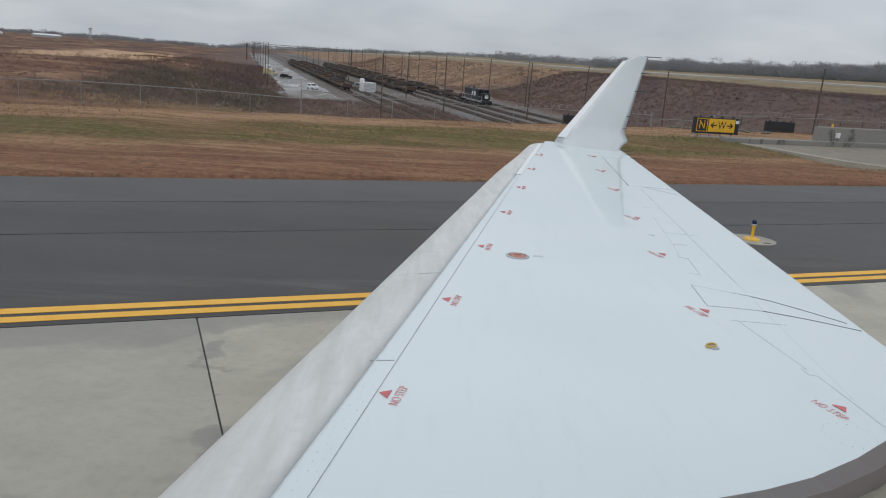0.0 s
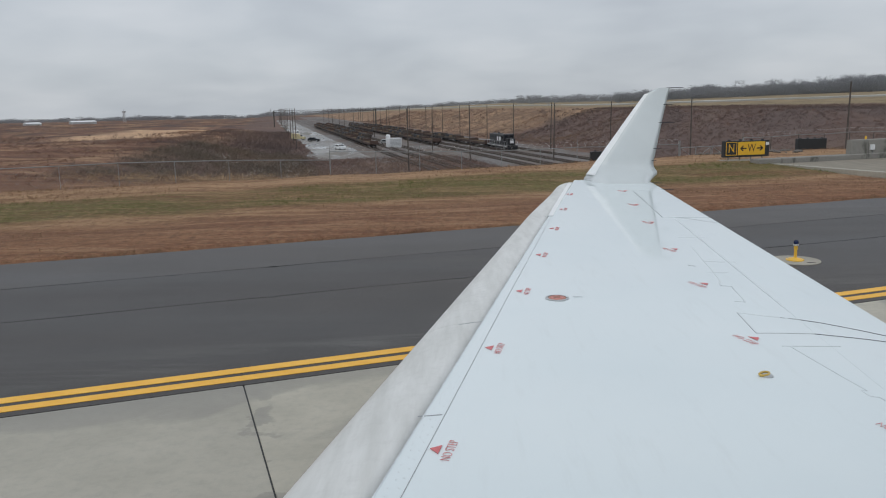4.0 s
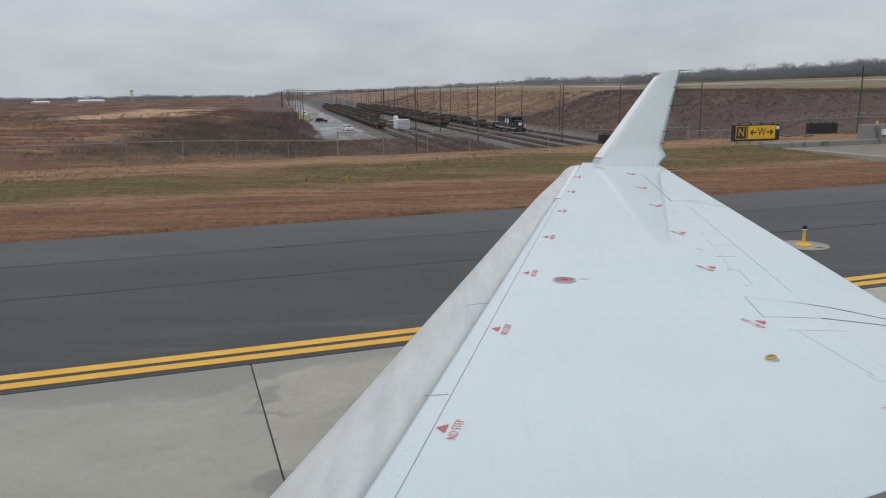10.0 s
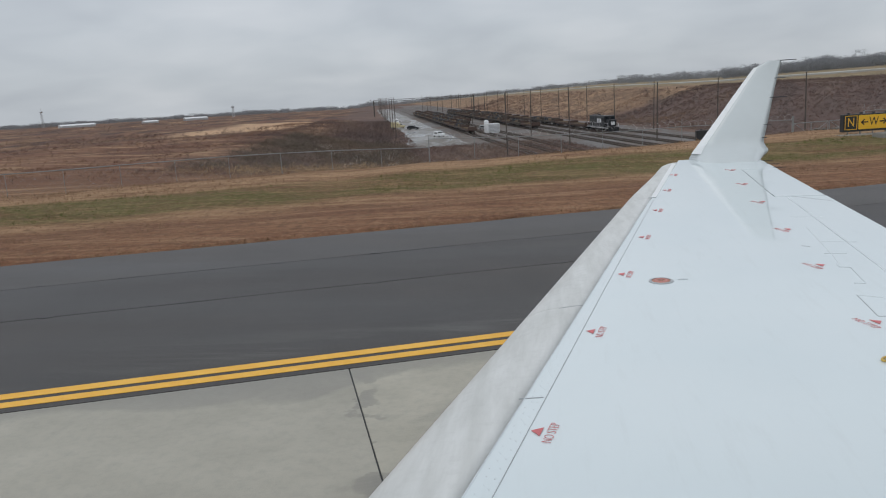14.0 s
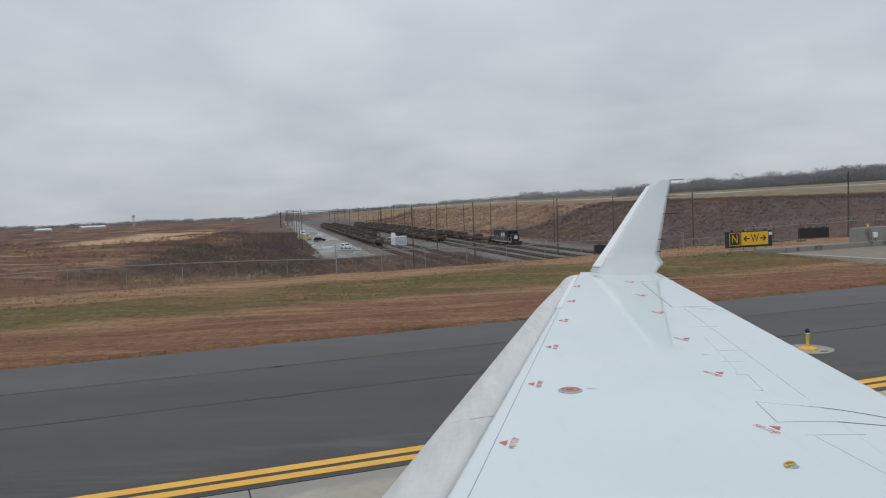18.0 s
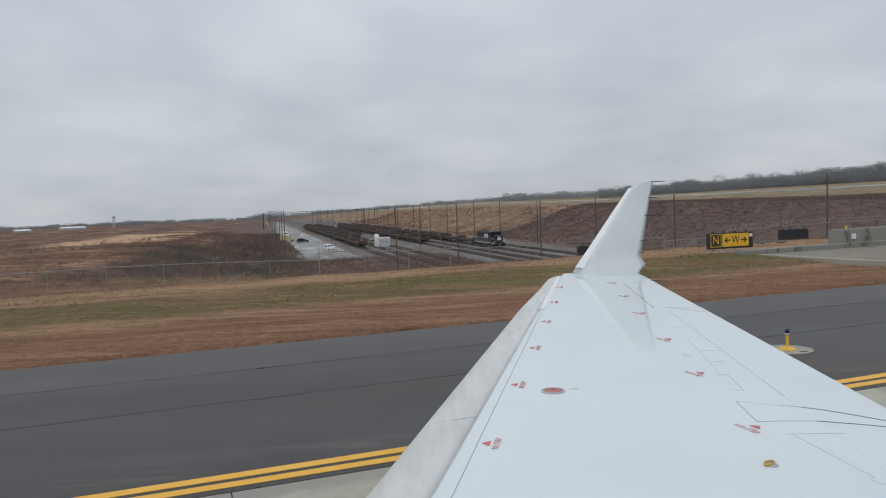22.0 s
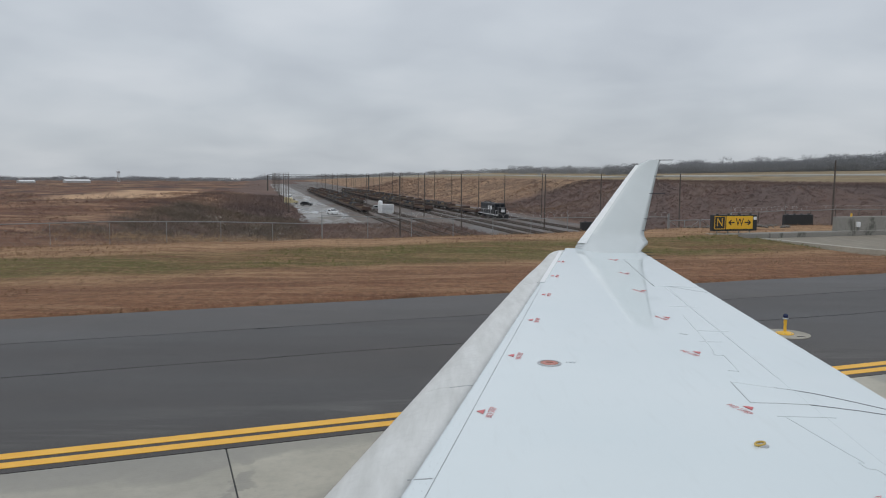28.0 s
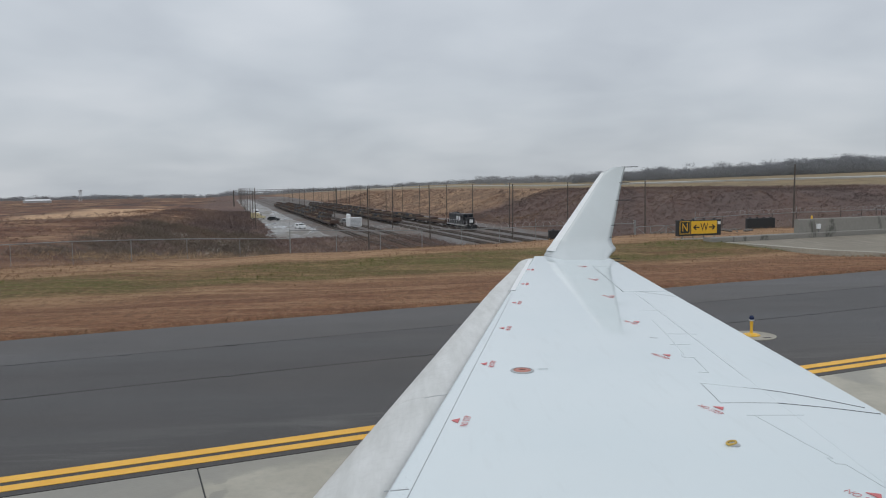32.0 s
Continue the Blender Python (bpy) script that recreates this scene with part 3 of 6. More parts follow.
def uv(x, y):
    return x * CA + y * SA, -x * SA + y * CA


def rw(x, y):
    return x * CR + y * SR, -x * SR + y * CR


def ground_z(x, y):
    x, y = np.asarray(x, float), np.asarray(y, float)
    u, v = uv(x, y)
    r, w = rw(x, y)
    d = np.hypot(x, y)
    drop = 1.3 + 0.9 * ss(u, -5, 25)
    z = -0.08 + 0.10 * ss(v, 17.75, 18.25)
    z = z - 0.22 * ss(v, 20.5, 24) * (1 - ss(v, 25, 31))
    # the verge climbs along the taxiway
    z = z + 0.008 * np.clip(u, -25, 25) * ss(v, 24, 34)
    z = z - drop * ss(v, 33.5, 47) - 1.9 * ss(v, 50, 120)
    z = z + 2.9 * ss(d, 350, 1500)
    z = z + (4.6 * ss(r, 84, 132) + 2.2 * ss(r, 132, 330)) * ss(v, 60, 140)
    # the plateau rises gently to one side
    z = z + np.minimum(d, 900) * 0.0062 * np.clip((np.degrees(np.arctan2(x, y)) - 12) / 17, 0, 1.3) * ss(r, 138, 195) * ss(v, 60, 140)
    # the open land falls away towards the horizon on the other side
    z = z - np.minimum(d, 2600) * 0.0085 * np.clip((4 - np.degrees(np.arctan2(x, y))) / 14, 0, 1) * ss(v, 70, 260)
    inside = ss(r, -24, 8) * (1 - ss(r, 84, 130)) * ss(v, 46, 105)
    inside = inside * (1 - 0.85 * ss(d, 900, 2600))
    z = z * (1 - inside) - 9.5 * inside
    rough = (1 - ss(r, -14, 4) * (1 - ss(r, 84, 100)) * ss(v, 60, 100))
    z = z + bumps(x, y, 4, 20) * 0.10 * ss(v, 19, 26) * rough + bumps(x, y, 12, 60) * 0.55 * ss(v, 44, 90) * rough * (1 - 0.7 * ss(r, 120, 135) * ss(v, 80, 140))
    # cut down under the bridge deck
    return z - 0.5 * ss(u - deck_edge(v), 0.0, 0.6) * (1 - ss(v, 29.6, 30.2)) * ss(v, 17.0, 18.0)


def deck_edge(v):
    """Where the bridge deck begins along the taxiway; its joint is skewed."""
    return 27.5 + 0.42 * np.clip(25.0 - np.asarray(v, float), 0, 60)


def land():
    vs = np.concatenate([np.linspace(-400, -30, 8), np.linspace(-20, 17, 8), np.linspace(17.5, 19, 7), np.linspace(19.5, 60, 64), 60 + np.cumsum(1.0 * 1.032 ** np.arange(146))])
    us = np.cumsum(0.9 * 1.035 ** np.arange(134))
    us = np.concatenate([-us[::-1], [0], us])
    U, V = np.meshgrid(us * 1.15, vs)
    X, Y = U * CA - V * SA, U * SA + V * CA
    Z = ground_z(X, Y)
    edge = (V > 17.2) & (V < 18.2)
    Z = Z + np.where(edge, 0.02 * np.sin(U * 3.1) + 0.015 * np.sin(U * 7.7), 0)
    n, m = U.shape
    i = np.arange(n * m).reshape(n, m)
    F = np.stack([i[:-1, :-1], i[:-1, 1:], i[1:, 1:], i[1:, :-1]], -1).reshape(-1, 4)
    ob = arrays("ground", np.stack([X, Y, Z], -1).reshape(-1, 3), F, GROUND, smooth=True)
    tagged(ob, "brown and green winter verge falling to wild brush land", "ground", kind="structure")


land()


def strip(name, pts, material, v0, v1, z0, z1, parent=None):
    """A flat bed along the taxiway between two offsets, with wobbling sides."""
    us = np.linspace(-pts, pts, int(pts * 2 / 1.5))
    bm = bmesh.new()
    rows = []
    for u in us:
        a = v0(u) if callable(v0) else v0
        b = v1(u) if callable(v1) else v1
        rows.append([bm.verts.new(TX(u, vv, zz)) for vv, zz in ((a, z0), (a, z1), (b, z1), (b, z0))])
    for p, q in zip(rows, rows[1:]):
        for i in range(3):
            bm.faces.new((p[i], p[i + 1], q[i + 1], q[i]))
    bm.faces.new(rows[0])
    bm.faces.new(rows[-1][::-1])
    bmesh.ops.recalc_face_normals(bm, faces=bm.faces)
    return part(name, bm, material, parent)


def jag(u, s):
    return 0.035 * math.sin(u * 2.3 + s) + 0.02 * math.sin(u * 6.1 + 2 * s) + 0.015 * math.sin(u * 13.7 + s)


JOINT = 0.6  # where one cross joint of the apron lies
EDGE = 8.58  # where the concrete apron meets the asphalt
taxiway = strip("taxiway_bed", 130, SEAL, EDGE, lambda u: 17.86 + jag(u, 0), -0.35, -0.012)
taxiway.name = "taxiway"
tagged(taxiway, "dark damp asphalt taxiway with sealed paving seams", "taxiway", kind="structure")
# three paving lanes with open seams between them
strip("asphalt_lane", 130, ASPH, EDGE + 0.008, lambda u: 12.70 + jag(u, 1) * 0.3, -0.3, 0.0, taxiway)
strip("asphalt_lane", 130, ASPH, lambda u: 12.716 + jag(u, 1) * 0.3 + 0.010 * math.sin(u * 0.9) ** 2, lambda u: 15.20 + jag(u, 3) * 0.4, -0.3, 0.001, taxiway)
strip("asphalt_lane", 130, SHOULDER, lambda u: 15.222 + jag(u, 3) * 0.4 + 0.014 * math.sin(u * 0.7) ** 2, lambda u: 17.84 + jag(u, 0), -0.3, 0.0, taxiway)
strip("edge_line", 130, YELLOW, 9.01, 9.19, -0.002, 0.005, taxiway)
strip("edge_line", 130, YELLOW, 8.73, 8.90, -0.002, 0.005, taxiway)

apron = strip("apron", 130, SEAL, -60.0, EDGE, -0.35, -0.015)
tagged(apron, "pale concrete apron with damp patches and black sealed joints", "apron", kind="structure")


def slabs():
    L, W = 7.6, 5.7
    bm = boxed(0.008, L - 0.008, 0.010, W - 0.010, -0.3, 0.0, bevel=0.006)
    me = bpy.data.meshes.new("slab")
    bm.to_mesh(me)
    bm.free()
    me.materials.append(CONC)
    rot = Euler((0, 0, radians(A))).to_matrix().to_4x4()
    for i in range(-8, 12):
        for j in range(6):
            p = TX(i * L + JOINT, EDGE - (j + 1) * W, random.uniform(-0.003, 0.003))
            shared("slab", me, apron, Matrix.Translation(p) @ rot)


def cracks():
    """Sealed cracks that wander over the asphalt."""
    for u0, v0, u1, v1, s in ((-12, 14.6, -6.5, 15.3, 1), (-9.0, 11.0, -8.2, 13.2, 2), (5, 10.6, 5.6, 13.2, 4)):
        bm = bmesh.new()
        prev = None
        for i in range(26):
            k = i / 25
            u, v = u0 + (u1 - u0) * k + 0.12 * math.sin(9 * k + s) + random.uniform(-0.05, 0.05), v0 + (v1 - v0) * k + 0.1 * math.sin(14 * k + s)
            c, wd = TX(u, v, 0.004), 0.012 + 0.01 * random.random()
            n = Vector((-SA, CA, 0)) if abs(u1 - u0) > abs(v1 - v0) else Vector((CA, SA, 0))
            row = [bm.verts.new(c + n * wd), bm.verts.new(c - n * wd), bm.verts.new(c - n * wd - Vector((0, 0, 0.02))), bm.verts.new(c + n * wd - Vector((0, 0, 0.02)))]
            if prev:
                for a in range(4):
                    bm.faces.new((prev[a], prev[(a + 1) % 4], row[(a + 1) % 4], row[a]))
            prev = row
        bmesh.ops.recalc_face_normals(bm, faces=bm.faces)
        part("sealed_crack", bm, SEAL, taxiway)


cracks()


def seam_spots():
    """Blots of sealant along the two paving seams."""
    bm = bmesh.new()
    for v in (12.70, 15.21):
        for i in range(60):
            u, r = random.uniform(-40, 26), random.uniform(0.02, 0.055)
            c = TX(u, v + random.uniform(-0.02, 0.03), 0)
            k = random.uniform(1.5, 4.0)
            pts = [(c + TX(r * k * math.cos(a) * random.uniform(0.8, 1.2), r * math.sin(a) * random.uniform(0.8, 1.2))).xy for a in [j * 0.785 for j in range(8)]]
            prism(bm, pts, -0.01, 0.006)
    tagged(part("sealant_blots", bm, SEAL, taxiway), kind="stuff")


seam_spots()

# far runway on the plateau
def runway():
    bm = bmesh.new()
    prev = None
    for w in range(-200, 3200, 40):
        row = []
        for r in (206, 219):
            p = RW(r, w)
            row.append(bm.verts.new((p.x, p.y, float(ground_z(p.x, p.y)) + 0.5)))
        if prev:
            bm.faces.new((prev[0], prev[1], row[1], row[0]))
        prev = row
    g = bmesh.ops.extrude_face_region(bm, geom=list(bm.faces))
    for v in g["geom"]:
        if isinstance(v, bmesh.types.BMVert):
            v.co.z -= 1.0
    bmesh.ops.recalc_face_normals(bm, faces=bm.faces)
    tagged(part("runway", bm, RUNWAY), "pale far runway on a low embankment", "runway", kind="structure")


runway()

# ---------------------------------------------------------------- the airplane
plane = empty("airplane", pose(0, 0, 0), label="white regional jet wing with upturned winglet, on the taxiway", category="airplane")


def le(y):
    return -0.446 + 0.2417 * (y - 2.753) + 0.045 * float(ss(y, 7.6, 9.6))


def te(y):
    return 2.18 + 0.066 * (y - 3.6)


def slat_w(y):
    return 0.352 - 0.0155 * (y - 2.5)


def top(x, y):
    """Height of the wing's upper skin."""
    z = 1.9024 + 0.0009 * x + 0.0159 * y
    a = x - le(y)
    s = slat_w(y)
    if a < s:
        k = max(0.0, min(1.0, 1 - a / s))
        z -= 0.115 * (1 - math.sqrt(max(0.0, 1 - k * k)))
    b = x - (te(y) - 0.55)
    if b > 0:
        z -= 0.008 * (b / 0.55) ** 2
    return z


def thick(y):
    return 0.30 - 0.018 * y


def skin(name, xa, xb, y0, y1, material, nx=10, ny=24, depth=0.028, label="", gap=0.0):
    """A curved panel of the upper skin between two chord lines."""
    bm = bmesh.new()
    up_, lo = [], []
    for j in range(ny + 1):
        y = y0 + (y1 - y0) * j / ny
        a, b = xa(y) + gap, xb(y) - gap
        up_.append([bm.verts.new((a + (b - a) * i / nx, y, top(a + (b - a) * i / nx, y))) for i in range(nx + 1)])
        lo.append([bm.verts.new(v.co - Vector((0, 0, depth))) for v in up_[-1]])
    for j in range(ny):
        for i in range(nx):
            f = bm.faces.new((up_[j][i], up_[j][i + 1], up_[j + 1][i + 1], up_[j + 1][i]))
            f.smooth = True
            bm.faces.new((lo[j + 1][i], lo[j + 1][i + 1], lo[j][i + 1], lo[j][i]))
    def rim(pts):
        a = [bm.verts.new(p.co) for p in pts]
        b = [bm.verts.new(p.co - Vector((0, 0, depth))) for p in pts]
        for k in range(len(pts) - 1):
            bm.faces.new((a[k + 1], b[k + 1], b[k], a[k]))

    rim([r[0] for r in up_])
    rim([r[nx] for r in up_][::-1])
    rim(up_[0][::-1])
    rim(up_[ny])
    return part(name, bm, material, plane, label)


def loft(name, loops, material, parent, label="", smooth=True):
    """A closed body through loops of equally many places."""
    bm = bmesh.new()
    rows = [[bm.verts.new(p) for p in lp] for lp in loops]
    n = len(rows[0])
    for a, b in zip(rows, rows[1:]):
        for i in range(n):
            bm.faces.new((a[i], a[(i + 1) % n], b[(i + 1) % n], b[i])).smooth = smooth
    for lp in (rows[0][::-1], rows[-1]):
        bm.faces.new([bm.verts.new(v.co) for v in lp])
    bmesh.ops.recalc_face_normals(bm, faces=bm.faces)
    return part(name, bm, material, parent, label)


def hinge(y):
    return 1.80 + 0.0893 * (y - 4.05)


def ail(y):
    return 1.985 + 0.094 * (y - 7.234)


def slat_te(y):
    return le(y) + slat_w(y)


ROOT, TIP = -0.75, 10.28


def wing():
    # dark inner structure that shows in the gaps, and the underside
    loops = []
    for j in range(21):
        y = ROOT + (TIP - ROOT) * j / 20
        a, b, t = le(y) + 0.10, te(y) - 0.06, thick(y)
        lp = []
        for i in range(9):
            x = a + (b - a) * i / 8
            lp.append((x, y, top(x, y) - 0.034))
        for i in range(8, -1, -1):
            x = a + (b - a) * i / 8
            k = i / 8
            lp.append((x, y, top(x, y) - 0.036 - t * math.sin(math.pi * min(1, 0.12 + 0.88 * k) ** 0.7) * 0.9 - 0.01))
        loops.append(lp)
    loft("wing_box", loops, GAP, plane)
    main = skin("upper_skin", slat_te, hinge, ROOT, 7.1, WING, 14, 30, gap=0.0004, label="glossy white upper wing skin")
    skin("upper_skin", slat_te, ail, 7.1, 9.07, WING, 12, 10, gap=0.004)
    skin("upper_skin", slat_te, te, 9.07, TIP, WING, 14, 10)
    for y0, y1 in ((ROOT, 7.09),):
        skin("flap", hinge, te, y0, y1, WING, 8, 32, gap=0.0004, label="white trailing edge flap, retracted")
    skin("aileron", ail, te, 7.11, 9.06, WING, 8, 10, gap=0.005, label="white aileron")
    # leading edge slats, closed
    for y0, y1 in ((ROOT, 3.866), (3.869, 7.275), (7.281, 10.05)):
        loops = []
        for j in range(15):
            y = y0 + (y1 - y0) * j / 14
            a, s = le(y), slat_w(y)
            lp = []
            for i in range(13):
                x = a + s * (1 - i / 12) ** 2
                lp.append((x, y, top(x, y)))
            zt = top(a + s, y)
            for i in range(1, 8):
                x = a + 0.75 * s * (i / 7) ** 1.5
                lp.append((x, y, zt - 0.115 - 0.10 * math.sqrt(i / 7)))
            lp.append((a + 0.96 * s, y, zt - 0.03))
            loops.append(lp)
        loft("slat", loops, SLAT, plane, "dull streaked grey leading edge slat, closed")
    # rounded wing tip in front of the winglet
    loops = []
    for j in range(10):
        k = j / 9
        y = 10.06 + 0.30 * k
        a = le(10.06) + 0.02 + 0.52 * k ** 2.2
        lp = [(a + 0.45 * (1 - i / 9) ** 2, y, top(a + 0.45 * (1 - i / 9) ** 2, 10.06) - 0.09 * (1 - math.sqrt(max(0, 1 - (i / 9) ** 2))) - 0.02 * k) for i in range(10)]
        lp += [(a + 0.12, y, top(a, y) - 0.2 + 0.05 * k), (a + 0.45, y, top(a, y) - 0.16)]
        loops.append(lp)
    loft("tip_fairing", loops, WING, plane, "rounded white wing tip fairing")
    return main


def line(pts, width, material, parent, name="panel_line", lift=0.0016):
    """A narrow raised strip that follows the skin."""
    bm = bmesh.new()
    prev = None
    for (x0, y0), (x1, y1) in zip(pts, pts[1:]):
        d = Vector((x1 - x0, y1 - y0)).normalized()
        nrm = Vector((-d.y, d.x)) * width / 2
        k = max(2, int(math.hypot(x1 - x0, y1 - y0) / 0.25))
        prev = None
        for i in range(k + 1):
            x, y = x0 + (x1 - x0) * i / k, y0 + (y1 - y0) * i / k
            row = []
            for sgn in (1, -1):
                xx, yy = x + sgn * nrm.x, y + sgn * nrm.y
                z = top(xx, yy)
                row += [bm.verts.new((xx, yy, z + lift)), bm.verts.new((xx, yy, z - 0.004))]
            if prev:
                bm.faces.new((prev[0], prev[2], row[2], row[0]))
                bm.faces.new((prev[1], prev[0], row[0], row[1]))
                bm.faces.new((prev[2], prev[3], row[3], row[2]))
            prev = row
    bmesh.ops.recalc_face_normals(bm, faces=bm.faces)
    return part(name, bm, material, parent)


def on_skin(x, y, turn, lift=0.003):
    n = Vector((top(x, y) - top(x + 0.01, y), top(x, y) - top(x, y + 0.01), 0.01)).normalized()
    m = n.to_track_quat("Z", "Y").to_matrix().to_4x4()
    base = Matrix.Translation((x, y, top(x, y) + lift))
    x_axis = Vector((math.cos(radians(turn)), math.sin(radians(turn)), 0))
    x_axis = (x_axis - n * x_axis.dot(n)).normalized()
    y_axis = n.cross(x_axis)
    return base @ Matrix((x_axis, y_axis, n)).transposed().to_4x4()


def no_step(x, y, turn, main, gap=0.034):
    """Stencilled warning: lettering with a red triangle over it."""
    m = on_skin(x, y, turn)
    letters("NO STEP", 0.049, PALERED, main, m @ pose(0, -gap, 0) @ Matrix.Diagonal((0.78, 1, 1, 1)), "no_step_lettering", 0.0012)
    bm = prism(bmesh.new(), [(-0.032, 0.0), (0.032, 0.0), (0.0, 0.036)], -0.001, 0.0008, m)
    part("warning_triangle", bm, RED, main)


def winglet():
    loops = []
    for j in range(25):
        k = (j / 24) ** 1.6
        z = 2.02 + (3.265 - 2.02) * k
        flare = 0.55 * max(0.0, 1 - max(0.0, z - 2.045) / 0.30) ** 3
        a = 1.785 + (2.728 - 1.785) * max(0.0, (z - 2.09) / (3.255 - 2.09)) if z > 2.09 else 1.785
        b = 2.662 + (3.012 - 2.662) * (z - 2.09) / (3.28 - 2.09)
        bulge = 0.095 * math.exp(-((z - 2.135) / 0.075) ** 2)
        b += bulge
        if k > 0.93:
            a += 0.10 * ((k - 0.93) / 0.07) ** 2
        y = 10.30 + 0.36 * ss(z, 2.0, 3.4) + 0.05 * (z - 2.1)
        t = 0.075 * (1 - 0.6 * k)
        lp = []
        c = b - a
        for i in range(11):
            s = i / 10
            lp.append((a + c * s, float(y) - t * (math.sqrt(s) * (1 - s) * 1.6) - flare * min(1.0, 6 * s, 6 * (1 - s)), z))
        for i in range(9, 0, -1):
            s = i / 10
            lp.append((a + c * s, float(y) + t * (math.sqrt(s) * (1 - s) * 1.6), z))
        loops.append(lp)
    wl_ = loft("winglet", loops, TIPWHITE, plane, "white upswept winglet with bare metal edge")
    # bare metal leading edge
    bm = bmesh.new()
    for j in range(16):
        z0, z1 = 2.14 + (3.19 - 2.14) * j / 16, 2.14 + (3.19 - 2.14) * (j + 1) / 16
        pts = []
        for z in (z0, z1):
            a = 1.785 + (2.728 - 1.785) * (z - 2.09) / (3.255 - 2.09)
            y = 10.30 + 0.36 * float(ss(z, 2.0, 3.4)) + 0.05 * (z - 2.1)
            kk = (z - 2.02) / 1.245
            b = 2.662 + 0.35 * (z - 2.09) / 1.19
            pts.append((a, y, z, 0.0342 * (1 - 0.6 * kk) + 0.55 * max(0.0, 1 - (z - 2.045) / 0.30) ** 3 * 0.6, 0.1 * (b - a)))
        for (a0, y0, q0, h0, c0), (a1, y1, q1, h1, c1) in (pts,):
            for f in (((a0 - 0.014, y0 - 0.006, q0), (a0 + c0, y0 - h0 - 0.003, q0), (a1 + c1, y1 - h1 - 0.003, q1), (a1 - 0.014, y1 - 0.006, q1)),
                      ((a0 - 0.014, y0 - 0.006, q0), (a1 - 0.014, y1 - 0.006, q1), (a1 + 0.030, y1 + 0.028, q1), (a0 + 0.030, y0 + 0.028, q0))):
                bm.faces.new([bm.verts.new(p) for p in f])
    bmesh.ops.remove_doubles(bm, verts=bm.verts, dist=0.0005)
    part("edge_strip", bm, EDGEWHITE, wl_, "bright metal leading edge strip")
    # static wicks
    for z, ln in ((3.262, 0.17), (3.04, 0.10), (2.80, 0.16), (2.46, 0.05), (2.30, 0.04)):
        x = 2.655 + 0.345 * (z - 2.09) / 1.19
        y = 10.30 + 0.36 * float(ss(z, 2.0, 3.4)) + 0.05 * (z - 2.1)
        part("static_wick", tube(bmesh.new(), (x - 0.04, y, z), (x + ln * 1.15, y, z + 0.003), 0.0065, 0.004, 6), GAP, wl_)
    for y in (9.9, 9.55, 9.2):
        part("static_wick", tube(bmesh.new(), (te(y) - 0.02, y, top(te(y), y)), (te(y) + 0.13, y + 0.02, top(te(y), y) - 0.005), 0.004, 0.0025, 6), GAP, plane)


